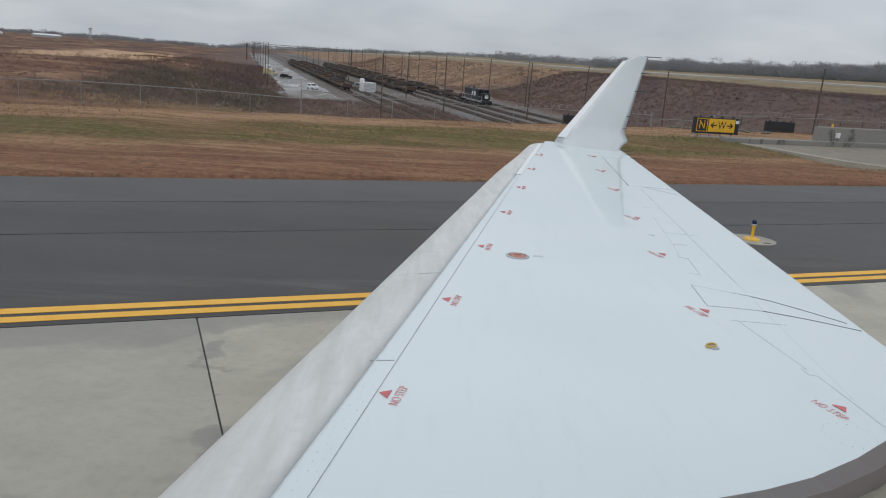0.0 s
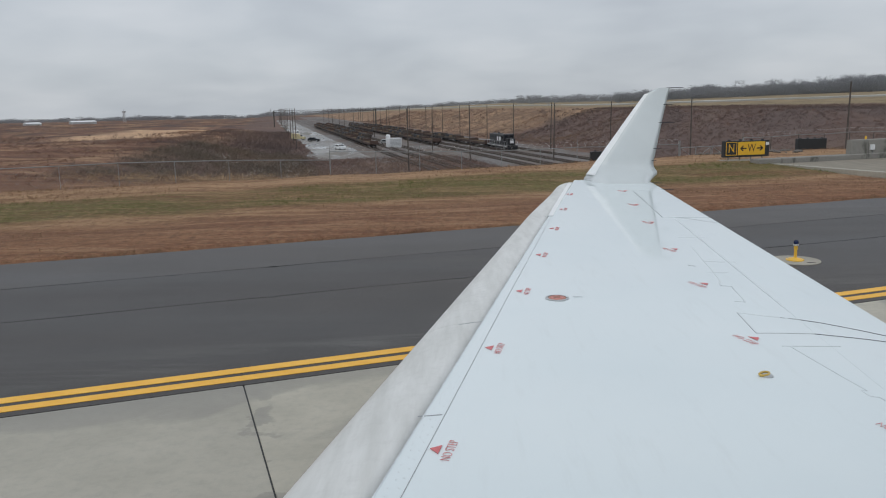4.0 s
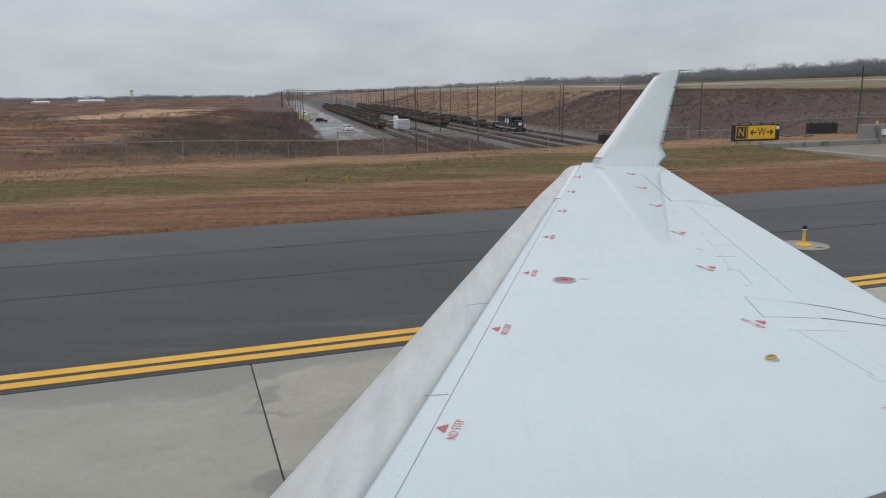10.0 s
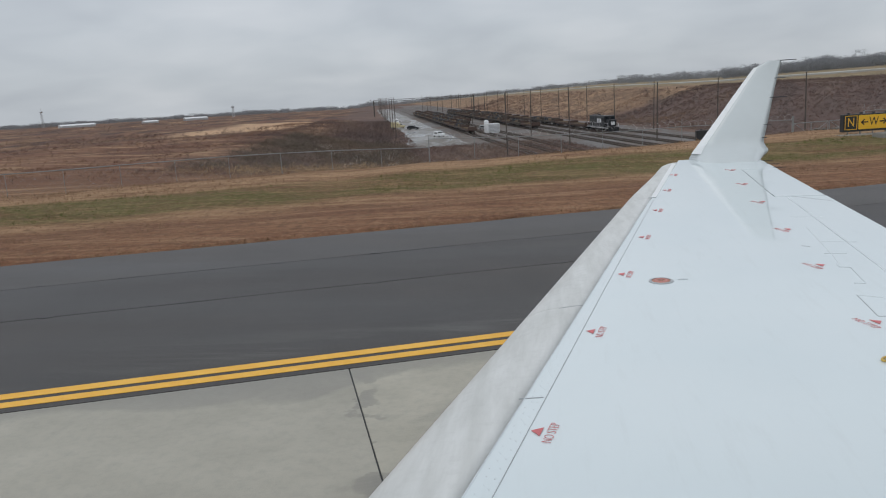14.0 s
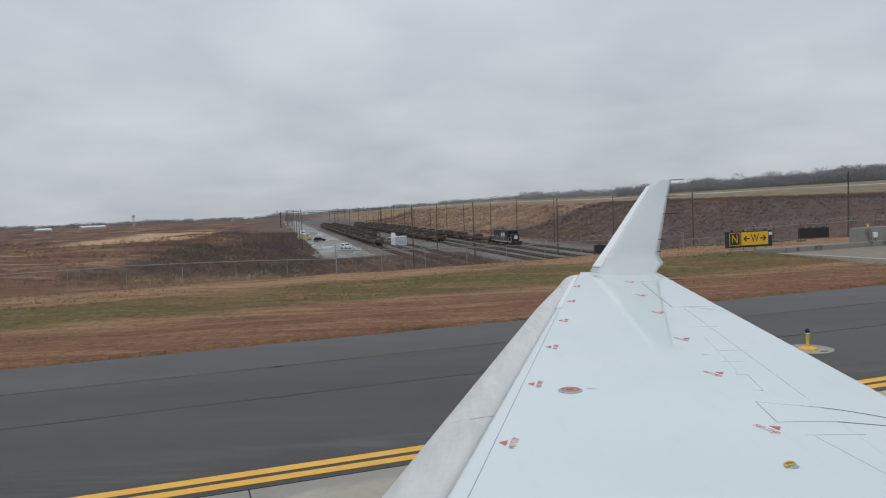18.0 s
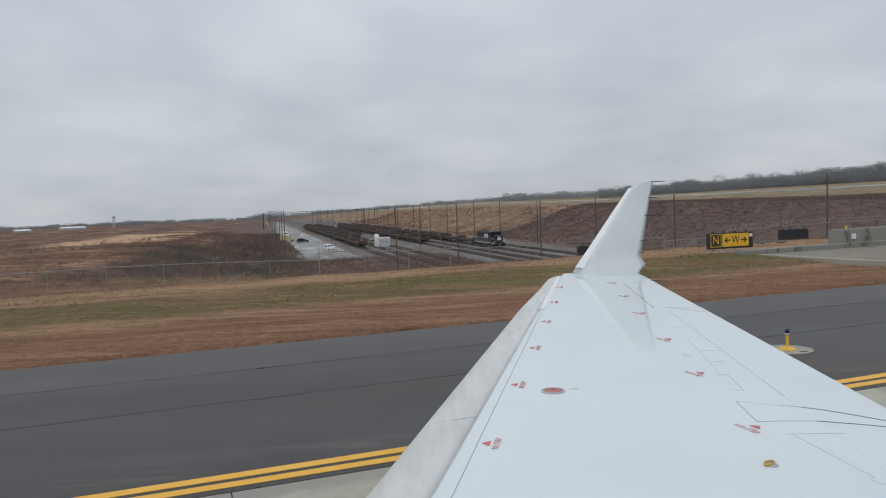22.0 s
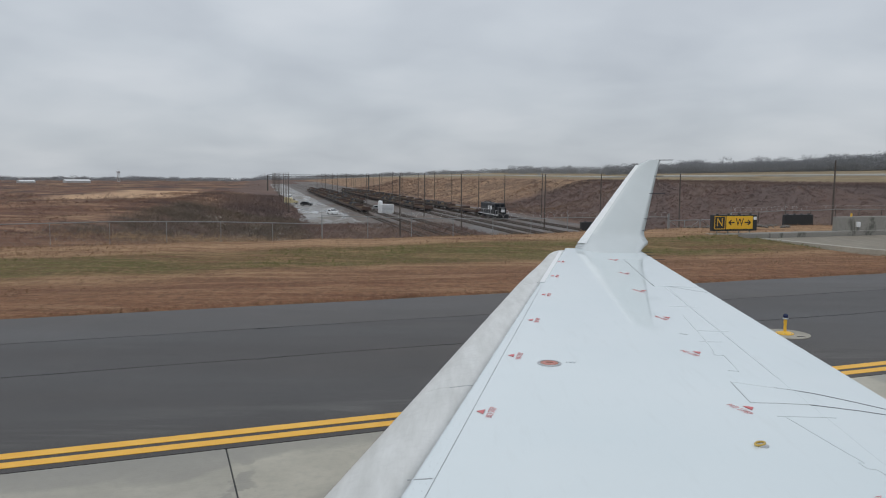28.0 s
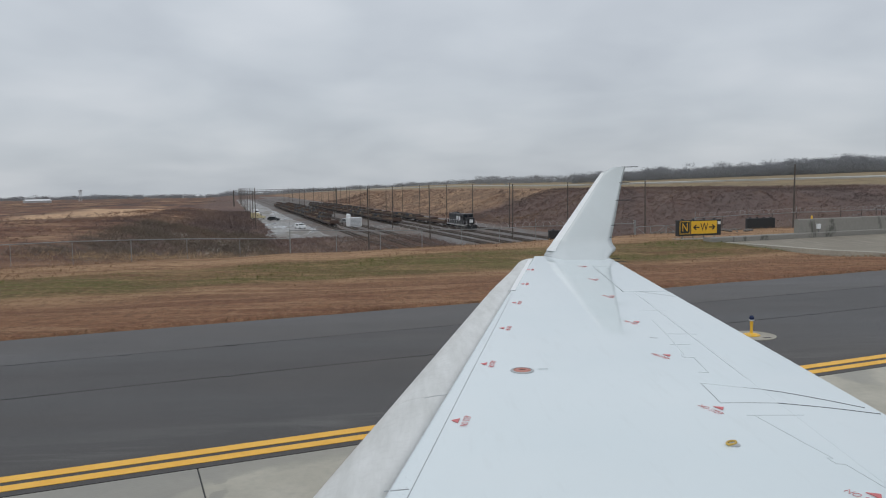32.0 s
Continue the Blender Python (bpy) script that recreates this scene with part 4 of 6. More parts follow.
def wing_details(main):
    # thin dark seam behind the slats, and other panel lines
    line([(-0.416, 0.9), (-0.067, 2.535), (0.30, 4.25), (0.666, 5.931), (0.93, 7.15)], 0.0028, PANEL, main)
    line([(slat_te(y) + 0.001, y) for y in (0.5, 2.5, 4.5, 6.5, 8.5, 10.0)], 0.004, FAINT, main)
    line([(0.950, 7.30), (1.53, 9.90)], 0.046, BRIGHT, main, "edge_strip", 0.004)
    line([(0.90, 7.30), (0.985, 7.31)], 0.006, PANEL, main)
    line([(-0.135, 2.676), (-0.044, 2.690)], 0.006, PANEL, main)
    line([(2.157, 9.066), (1.985, 7.234)], 0.008, PANEL, main)
    line([(1.516, 3.957), (1.479, 3.602), (1.60, 3.595), (1.776, 3.572)], 0.0035, PANEL, main)
    line([(1.516, 3.957), (1.653, 3.877), (1.80, 3.80)], 0.004, FAINT, main)
    line([(1.70, 3.853), (1.78, 3.812), (1.86, 3.757), (1.94, 3.683), (2.03, 3.592), (2.13, 3.485)], 0.005, GAP, main)
    line([(1.75, 3.575), (1.95, 3.492), (2.15, 3.39)], 0.006, GAP, main)
    line([(1.522, 3.404), (1.783, 3.385)], 0.0022, SOFTLINE, main)
    line([(1.555, 3.405), (1.60, 3.02), (1.623, 2.856), (1.60, 2.86), (1.604, 2.80), (1.636, 2.79), (1.70, 1.9)], 0.0022, SOFTLINE, main)
    line([(1.811, 5.696), (1.70, 4.871), (1.655, 4.60)], 0.003, FAINT, main)
    line([(1.638, 4.588), (1.628, 4.53), (1.69, 4.507), (1.682, 4.50), (1.638, 4.157), (1.583, 4.179)], 0.003, SOFTLINE, main)
    line([(1.66, 4.87), (1.79, 4.86)], 0.004, FAINT, main)
    line([(1.60, 5.10), (1.64, 5.07)], 0.006, PANEL, main)
    line([(2.12, 7.09), (2.37, 6.80)], 0.006, PANEL, main)
    for y in (5.2, 6.1):
        line([(1.72 + 0.09 * (y - 4.9), y), (1.93 + 0.09 * (y - 4.9), y - 0.03)], 0.004, FAINT, main)
    # joint between two slats, and the step that the flap leaves
    line([(0.03, 3.845), (slat_te(3.868) - 0.004, 3.868)], 0.004, PANEL, main, "slat_joint")
    line([(hinge(y), y) for y in (4.05, 5.0, 6.0, 7.05)], 0.006, FAINT, main, "flap_step", 0.002)
    # rivet heads along the seam
    rv = bmesh.new()
    bmesh.ops.create_cone(rv, cap_ends=True, segments=6, radius1=0.0024, radius2=0.0016, depth=0.0016)
    me = bpy.data.meshes.new("rivet")
    rv.to_mesh(me)
    rv.free()
    me.materials.append(FAINT)
    for i in range(58):
        y = 1.9 + i * 0.062
        x = -0.067 + 0.2135 * (y - 2.535) - 0.022
        shared("rivet", me, main, on_skin(x, y, 0, 0.001))
    # faint ring of screws round an access cover, and loose rows by the leading edge
    for i in range(16):
        a = i * math.pi / 8
        shared("screw", me, main, on_skin(1.50 + 0.085 * math.cos(a), 2.30 + 0.085 * math.sin(a), 0, 0.001))
    for i in range(40):
        y = 1.75 + 0.05 * i
        shared("screw", me, main, on_skin(-0.067 + 0.2135 * (y - 2.535) - 0.045 - 0.006 * (i % 3), y, 0, 0.001))
    for i in range(7):
        no_step(-0.048 + 0.2333 * i + 0.0035 * max(0, i - 3), 2.40 + 1.04 * i + 0.012 * i * max(0, i - 3), 77, main)
    for x, y in ((1.572, 2.50), (1.434, 3.515), (1.540, 4.575), (1.662, 5.632), (1.80, 6.84), (1.925, 7.94), (2.06, 9.06)):
        no_step(x - 0.004, y, -70, main, 0.046)
    # fuel filler cap: steel ring, primer disc, bolts
    m = on_skin(0.606, 4.308, 0)
    ring = part("filler_cap", lathe(bmesh.new(), [(0.068, -0.01), (0.068, 0.0015), (0.062, 0.003), (0.054, 0.003), (0.054, -0.01)], 32, m), STEEL, plane, "round fuel filler cap with orange centre")
    part("cap_disc", lathe(bmesh.new(), [(0.050, -0.01), (0.050, 0.002), (0.045, 0.0035), (0.02, 0.004)], 28, m), RUSTRED, ring)
    part("cap_latch", boxed(-0.018, 0.018, -0.003, 0.003, 0.003, 0.006, m, 0.001), RUST, ring)
    part("inner_ring", lathe(bmesh.new(), [(0.034, 0.001), (0.034, 0.0048), (0.029, 0.0048), (0.029, 0.001)], 24, m), PALERED, ring)
    for i in range(3):
        part("stencil_bar", boxed(0.098 + 0.02 * i, 0.112 + 0.02 * i, 0.02, 0.032, 0.0, 0.0014, m), FAINT, main)
    # brass tie-down ring with its socket
    m = on_skin(1.303, 3.03, 36, 0.0) @ pose(0, 0, 0.006, -86, 0, 0)
    bm = bmesh.new()
    N, K = 28, 8
    for i in range(N):
        t = 2 * math.pi * i / N
        c = Vector((0.028 * math.cos(t), 0, 0.014 + 0.014 * math.sin(t)))
        o = Vector((math.cos(t), 0, math.sin(t)))
        for j in range(K):
            s = 2 * math.pi * j / K
            bm.verts.new(m @ (c + o * 0.005 * math.cos(s) + Vector((0, 0.005 * math.sin(s), 0))))
    bm.verts.ensure_lookup_table()
    for i in range(N):
        for j in range(K):
            bm.faces.new([bm.verts[q] for q in (i * K + j, ((i + 1) % N) * K + j, ((i + 1) % N) * K + (j + 1) % K, i * K + (j + 1) % K)]).smooth = True
    lug = part("tie_down_ring", bm, BRASS, plane, "small brass tie-down ring")
    part("socket", lathe(bmesh.new(), [(0.024, -0.01), (0.024, 0.003), (0.016, 0.006), (0.006, 0.006)], 20, on_skin(1.303, 3.03, 36, 0.0)), STEEL, lug)


def rounded(hw, lo, hi, rad, n=10):
    """A rectangle with round corners, counter-clockwise."""
    pts = []
    for cx, cz, a0 in ((hw - rad, lo + rad, -90), (hw - rad, hi - rad, 0), (-hw + rad, hi - rad, 90), (-hw + rad, lo + rad, 180)):
        for i in range(n + 1):
            a = radians(a0 + 90 * i / n)
            pts.append((cx + rad * math.cos(a), cz + rad * math.sin(a)))
    return pts


def window_wall():
    """Cabin wall round the window that the view goes through, with outer skin."""
    m = pose(*TX(0.055, 0.0, 3.062), 0, 0, A)

    def ring(name, outer, inner, v0, v1, material, label="", parent=plane):
        bm = bmesh.new()
        rows = []
        for pts, v in ((inner, v0), (inner, v1), (outer, v1), (outer, v0)):
            rows.append([bm.verts.new(m @ Vector((x, v, z))) for x, z in pts])
        n = len(rows[0])
        for a in range(4):
            p, q = rows[a], rows[(a + 1) % 4]
            for i in range(n):
                bm.faces.new((p[i], p[(i + 1) % n], q[(i + 1) % n], q[i]))
        bmesh.ops.recalc_face_normals(bm, faces=bm.faces)
        return part(name, bm, material, parent, label)

    ins = rounded(0.42, -0.188, 0.22, 0.19)
    mid = rounded(0.43, -0.200, 0.235, 0.20)
    out_ = rounded(0.46, -0.232, 0.265, 0.23)
    far = rounded(0.60, -0.52, 0.42, 0.04)
    frame_ = ring("window_frame", out_, mid, 0.205, 0.226, TRIM, "cream plastic cabin window frame")
    ring("gasket", rounded(0.433, -0.203, 0.238, 0.203), ins, 0.226, 0.238, RIM, "dark rubber window gasket", frame_)
    ring("cabin_wall", far, out_, 0.19, 0.212, CABIN)
    ring("window_skin", far, rounded(0.49, -0.268, 0.29, 0.24), 0.242, 0.262, FUSE)
    # round hull about the cabin, open at its ends and where the window panel sits
    bm = bmesh.new()
    cv, cz, R0 = -1.09, -0.10, 1.345

    def shell(u0, u1, a0, a1, n):
        rows = []
        for i in range(n + 1):
            a = radians(a0 + (a1 - a0) * i / n)
            rows.append([bm.verts.new(m @ Vector((u, cv + rr * math.cos(a), cz + rr * math.sin(a)))) for u, rr in ((u0, R0), (u1, R0), (u1, R0 - 0.03), (u0, R0 - 0.03))])
        for p, q in zip(rows, rows[1:]):
            for i in range(4):
                bm.faces.new((p[i], p[(i + 1) % 4], q[(i + 1) % 4], q[i]))
        bm.faces.new(rows[0][::-1])
        bm.faces.new(rows[-1])

    hi, lo = math.degrees(math.asin(0.52 / R0)), -math.degrees(math.asin(0.42 / R0))
    shell(-0.60, 0.60, hi, 100, 16)
    shell(-0.60, 0.60, 250, 360 + lo, 20)
    shell(-6.0, -0.60, -110, 100, 40)
    shell(0.60, 6.0, -110, 100, 40)
    bmesh.ops.recalc_face_normals(bm, faces=bm.faces)
    part("cabin_floor", boxed(-6.0, 6.0, -2.0, -0.17, -1.09, -1.04, m), CABIN, plane)
    part("fuselage", bm, FUSE, plane, "white round fuselage section")



main_skin = wing()
winglet()
wing_details(main_skin)
window_wall()

# ---------------------------------------------------------------- taxiway lights, signs, barrier


def edge_light(u, v):
    t = empty("taxiway_light", pose(*TX(u, v, 0)), label="yellow taxiway edge light with blue globe on a round concrete pad", category="taxiway light", group="taxiway lights")
    pad = []
    n = 40
    for i in range(n):
        a = 2 * math.pi * i / n
        pad.append((0.46 * math.cos(a), 0.46 * math.sin(a)))
    part("pad", prism(bmesh.new(), pad, -0.05, 0.012), PAD, t, "pale round concrete pad")
    base = part("base_plate", lathe(bmesh.new(), [(0.165, 0.01), (0.165, 0.028), (0.12, 0.045), (0.05, 0.06)], 28), LAMPYEL, t)
    for i in range(6):
        a = i * math.pi / 3
        part("bolt", tube(bmesh.new(), (0.14 * math.cos(a), 0.14 * math.sin(a), 0.025), (0.14 * math.cos(a), 0.14 * math.sin(a), 0.045), 0.01, n=6), STEEL, base)
    part("stem", lathe(bmesh.new(), [(0.040, 0.05), (0.030, 0.07), (0.027, 0.2), (0.033, 0.22), (0.033, 0.30), (0.042, 0.31)], 18), LAMPYEL, t)
    part("collar", lathe(bmesh.new(), [(0.050, 0.300), (0.053, 0.312), (0.046, 0.326)], 20), STEEL, t)
    part("globe", lathe(bmesh.new(), [(0.040, 0.325), (0.046, 0.345), (0.046, 0.368), (0.038, 0.392), (0.022, 0.406), (0.008, 0.409)], 20), LENS, t, "dark blue glass globe")
    part("cover_plate", boxed(0.12, 0.26, -0.30, -0.24, 0.010, 0.017), SIGNINK, t)
    return t


lamp = edge_light(11.285, 11.44)
for u in (-33.7, 56.3, 101.3):
    copy_thing(lamp, pose(*TX(u, 11.44, 0)))


def sign(name, x, y, turn, w, h, label):
    z = float(ground_z(x, y))
    t = empty(name, pose(x, y, z, 0, 0, turn), label=label, category="sign", group="airfield signs")
    part("footing", boxed(-w / 2 - 0.15, w / 2 + 0.15, -0.35, 0.35, -0.15, 0.04, bevel=0.02), PAD, t)
    n = 4 if w > 1.5 else 3
    for i in range(n):
        x0 = -w / 2 + w * (i + 0.5) / n
        part("leg", tube(bmesh.new(), (x0, 0, 0.03), (x0, 0, 0.22), 0.03), GALV, t)
        part("lamp_cap", boxed(x0 - 0.05, x0 + 0.05, -0.06, 0.06, h + 0.18, h + 0.27, bevel=0.02), BLACKSIGN, t)
    part("cabinet", boxed(-w / 2, w / 2, -0.14, 0.14, 0.18, h + 0.2, bevel=0.02), BLACKSIGN, t)
    return t


def direction_sign():
    # black panel with a yellow letter, yellow panel with arrows and a letter
    t = sign("taxiway_sign", 14.9, 39.2, 14, 2.55, 0.80, "black and yellow lit taxiway sign in dry grass")
    w, h, z0 = 2.55, 0.66, 0.28
    part("yellow_face", boxed(-0.52, 1.02, -0.152, -0.139, z0, z0 + h, bevel=0.004), SIGNYEL, t)
    rim = bmesh.new()
    for a in ((-1.20, -0.58, z0, z0 + 0.03), (-1.20, -0.58, z0 + h - 0.03, z0 + h), (-1.20, -1.17, z0 + 0.03, z0 + h - 0.03), (-0.61, -0.58, z0 + 0.03, z0 + h - 0.03)):
        box(rim, a[0], a[1], -0.150, -0.139, a[2], a[3])
    part("yellow_border", rim, SIGNYEL, t)
    letters("N", 0.60, SIGNYEL, t, pose(-0.89, -0.145, z0 + h / 2, 90) @ Matrix.Diagonal((0.8, 1, 1, 1)))
    letters("W", 0.56, SIGNINK, t, pose(0.25, -0.156, z0 + h / 2, 90) @ Matrix.Diagonal((0.8, 1, 1, 1)))
    for s in (-1, 1):
        bm = bmesh.new()
        cx = 0.25 + s * 0.46
        box(bm, cx - 0.17, cx + 0.17, -0.158, -0.150, z0 + h / 2 - 0.03, z0 + h / 2 + 0.03)
        for e_ in (-1, 1):
            mm = pose(cx + s * 0.16, -0.154, z0 + h / 2) @ pose(0, 0, 0, 0, e_ * s * 42, 0)
            box(bm, -0.19 if s > 0 else -0.02, 0.02 if s > 0 else 0.19, -0.004, 0.004, -0.03, 0.03, mm)
        part("arrow", bm, SIGNINK, t)
    part("lamp_box", boxed(1.06, 1.24, -0.153, -0.141, z0 + 0.46, z0 + h - 0.04), WHITE, t)


direction_sign()
sign("sign_back", *TX(37.6, 37.5).xy, 12, 2.0, 0.66, "black blank rear side of an airfield sign on the verge")
sign("sign_back", 9.4, 46.0, 10, 2.3, 0.8, "black blank rear side of a small airfield sign")


def bridge_deck():
    """Concrete deck that carries the taxiway over the rail cutting, with joints, kerb and wide yellow bars."""
    t = empty("bridge_deck", pose(0, 0, 0), label="brown-grey worn concrete taxiway bridge deck with pale joints", category="bridge deck")
    t["kind"] = "structure"
    for v0, v1 in ((8.60, 13.2), (13.2, 18.4), (18.4, 24.0), (24.0, 29.7)):
        for i in range(8):
            a0, a1 = float(deck_edge(v0)) + 0.35, float(deck_edge(v1)) + 0.35
            u0, u1 = 9.0 * i, 9.0 * (i + 1) - 0.03
            pts = [TX(a0 + u0, v0 + 0.012).xy, TX(a0 + u1, v0 + 0.012).xy, TX(a1 + u1, v1 - 0.012).xy, TX(a1 + u0, v1 - 0.012).xy]
            part("slab", prism(bmesh.new(), pts, -0.45, 0.0035 if v0 < 17 else 0.02), DECK, t)
        a0, a1 = float(deck_edge(v0)), float(deck_edge(v1))
        part("joint_strip", prism(bmesh.new(), [TX(a0 - 0.1, v0).xy, TX(a0 + 0.33, v0).xy, TX(a1 + 0.33, v1).xy, TX(a1 - 0.1, v1).xy], -0.4, 0.006 if v0 < 17 else 0.025), PAD, t, "pale concrete joint strip")
    for o in (0.9, 1.75):
        pts = [TX(float(deck_edge(v)) + o + w, v).xy for v, w in ((9.7, 0.0), (9.7, 0.7), (14.2, 0.7), (14.2, 0.0))]
        part("yellow_bar", prism(bmesh.new(), pts, -0.01, 0.008), YELLOW, t)
    part("kerb", boxed(26.7, 33.4, 29.72, 30.35, -0.6, 0.26, Euler((0, 0, radians(A))).to_matrix().to_4x4(), 0.04), BARRIER, t, "low stained concrete kerb")
    for v in (8.73, 9.01):
        pts = [TX(float(deck_edge(v)) + 0.4, v).xy, TX(130, v).xy, TX(130, v + 0.175).xy, TX(float(deck_edge(v)) + 0.4, v + 0.175).xy]
        part("edge_line", prism(bmesh.new(), pts, -0.01, 0.0075), YELLOW, t)


bridge_deck()


def barrier():
    t = empty("barrier_wall", pose(*TX(32.6, 30.05, 0), 0, 0, A), label="stained concrete parapet wall of long blocks along the bridge deck", category="barrier")
    prof = [(-0.24, -0.3), (-0.24, 0.24), (-0.17, 0.28), (-0.14, 0.96), (-0.11, 0.99), (0.11, 0.99), (0.14, 0.96), (0.17, -0.3)]
    for i in range(8):
        x0, x1 = i * 8.0 + 0.012, i * 8.0 + 7.988
        bm = bmesh.new()
        a = [bm.verts.new((x0, y, z)) for y, z in prof]
        b = [bm.verts.new((x1, y, z)) for y, z in prof]
        n = len(a)
        for k in range(n):
            bm.faces.new((a[k], a[(k + 1) % n], b[(k + 1) % n], b[k]))
        bm.faces.new(a[::-1])
        bm.faces.new(b)
        bmesh.ops.recalc_face_normals(bm, faces=bm.faces)
        part("block", bm, BARRIER, t)
    part("marker_light", lathe(bmesh.new(), [(0.05, 0.98), (0.05, 1.10), (0.03, 1.16)], 12, pose(1.1, 0, 0)), LAMPYEL, t)
    box_ = part("junction_box", boxed(1.25, 1.50, -0.25, -0.15, 0.45, 0.72, bevel=0.015), WHITE, t, "small white electric box")
    part("conduit", tube(bmesh.new(), (1.42, -0.19, -0.1), (1.42, -0.19, 0.46), 0.025), GALV, box_)


barrier()

# ---------------------------------------------------------------- fences


def coil(path, rad, turns, wire):
    """A long round coil of wire along a path, as arrays."""
    V, F = [], []
    L = sum((b - a).length for a, b in zip(path, path[1:]))
    n = int(L * turns * 10)
    seg = []
    acc = 0
    for a, b in zip(path, path[1:]):
        seg.append((acc, (b - a).length, a, b))
        acc += (b - a).length
    for i in range(n + 1):
        s = L * i / n
        for st, ln, a, b in seg:
            if st <= s <= st + ln + 1e-6:
                break
        c = a + (b - a) * ((s - st) / ln)
        d = (b - a).normalized()
        side = Vector((-d.y, d.x, 0)).normalized()
        t = 2 * math.pi * i / 10
        o = side * math.cos(t) * rad + Vector((0, 0, 1)) * math.sin(t) * rad
        c = c + o
        out_ = o.normalized()
        for q in (out_ * wire, (d * wire), -out_ * wire, -d * wire):
            V.append(c + q)
    for i in range(n):
        for j in range(4):
            F.append((i * 4 + j, i * 4 + (j + 1) % 4, (i + 1) * 4 + (j + 1) % 4, (i + 1) * 4 + j))
    return V, F


def fence(path, step, height, label, razor=0.005, post_r=0.04, mesh_step=0.5, wire=0.0022, posts_of=None):
    t = empty("chain_link_fence", pose(0, 0, 0), label=label, category="fence")
    posts = []
    for a, b in zip(path, path[1:]):
        k = max(1, round((b - a).length / step))
        posts += [a + (b - a) * i / k for i in range(k)]
    posts.append(path[-1])
    posts = [Vector((p.x, p.y, float(ground_z(p.x, p.y)))) for p in posts]
    for i, p in enumerate(posts):
        bm = tube(bmesh.new(), p - Vector((0, 0, 0.3)), p + Vector((0, 0, height + 0.05)), post_r * (1.5 if i % 8 == 0 else 1), n=8)
        part("post", bm, posts_of or DARKPOST, t)
    V, F = [], []

    def wire_(a, b, r):
        d = (b - a).normalized()
        s = Vector((-d.y, d.x, 0))
        s = s.normalized() if s.length > 1e-6 else Vector((1, 0, 0))
        up_ = s.cross(d)
        k = len(V)
        for e_ in (a, b):
            V.extend((e_ + up_ * r, e_ + s * r, e_ - up_ * r, e_ - s * r))
        for j in range(4):
            F.append((k + j, k + (j + 1) % 4, k + 4 + (j + 1) % 4, k + 4 + j))

    Z = Vector((0, 0, 1))
    for a, b in zip(posts, posts[1:]):
        bm = tube(bmesh.new(), a + Z * height, b + Z * height, 0.024, n=6)
        part("top_rail", bm, GALV, t)
        L = (b - a).length
        k = max(2, int(L / mesh_step))
        for j in range(-int(height / mesh_step), k):
            for flip in (0, 1):
                s0, s1 = j / k, (j + height / mesh_step) / k
                h0, h1 = 0.05, height - 0.02
                if s0 < 0:
                    h0 += (h1 - h0) * (-s0) / (s1 - s0)
                    s0 = 0
                if s1 > 1:
                    h1 = h0 + (h1 - h0) * (1 - s0) / (s1 - s0)
                    s1 = 1
                if s1 <= s0:
                    continue
                p, q = (s0, s1) if not flip else (1 - s0, 1 - s1)
                wire_(a + (b - a) * p + Z * h0, a + (b - a) * q + Z * h1, wire)
    ob = arrays("wire_mesh", V, F, GALV, t)
    tagged(ob, kind="stuff")
    if razor:
        V, F = coil([p + Z * (height + 0.20) for p in posts], 0.17, 1.8, razor)
        tagged(arrays("razor_coil", V, F, RAZOR, t), "coiled razor wire", kind="stuff")
        for p in posts[::2]:
            part("arm", tube(bmesh.new(), p + Z * height, p + Z * (height + 0.5), 0.012, n=6), GALV, t)
    return t


G0, G1 = TX(34.5, 46.4), TX(40.5, 46.9)
fence([TX(-70, 44.0), TX(-20, 45.0), TX(9.0, 45.2)], 3.0, 1.6, "grey chain-link fence along the foot of the verge", razor=0.0, post_r=0.013, posts_of=GALV)
fence([TX(9.0, 45.2), G0], 3.0, 2.1, "grey chain-link fence with razor wire running up to the gate", post_r=0.022, posts_of=GALV)
fence([G1, TX(75, 50.0), TX(110, 54.0)], 3.0, 2.35, "grey chain-link fence topped with coiled razor wire", post_r=0.03)
fence([RW(74, 92), RW(80, 120), RW(98, 112), RW(150, 104)], 3.2, 2.3, "far chain-link fence with coiled razor wire over brush", post_r=0.05)


def gate():
    c, turn = (G0 + G1) / 2, math.degrees(math.atan2(G1.y - G0.y, G1.x - G0.x))
    z = min(float(ground_z(G0.x, G0.y)), float(ground_z(G1.x, G1.y)))
    t = empty("field_gate", pose(c.x, c.y, z, 0, 0, turn), label="closed double-leaf metal field gate with crossed braces", category="gate")
    w = (G1 - G0).length / 2
    for s in (-1, 1):
        part("gate_post", tube(bmesh.new(), (s * w, 0, -0.3), (s * w, 0, 2.35), 0.07, n=10), GALV, t)
        leaf = bmesh.new()
        a, b = (s * 0.06, s * (w - 0.1))
        for p, q in (((a, 0.15), (b, 0.15)), ((a, 1.85), (b, 1.85)), ((a, 0.15), (a, 1.85)), ((b, 0.15), (b, 1.85)), ((a, 1.0), (b, 1.0)), (((a + b) / 2, 0.15), ((a + b) / 2, 1.85))):
            tube(leaf, (p[0], 0, p[1]), (q[0], 0, q[1]), 0.028, n=6)
        part("leaf_frame", leaf, GALV, t)
        part("brace", tube(bmesh.new(), (a, 0.02, 0.15), (b, 0.02, 1.85), 0.02, n=6), GALV, t)
        part("brace", tube(bmesh.new(), (a, -0.02, 1.85), (b, -0.02, 0.15), 0.02, n=6), GALV, t)
    part("latch", boxed(-0.08, 0.08, -0.05, 0.05, 0.95, 1.1, bevel=0.01), DARKPOST, t)


gate()

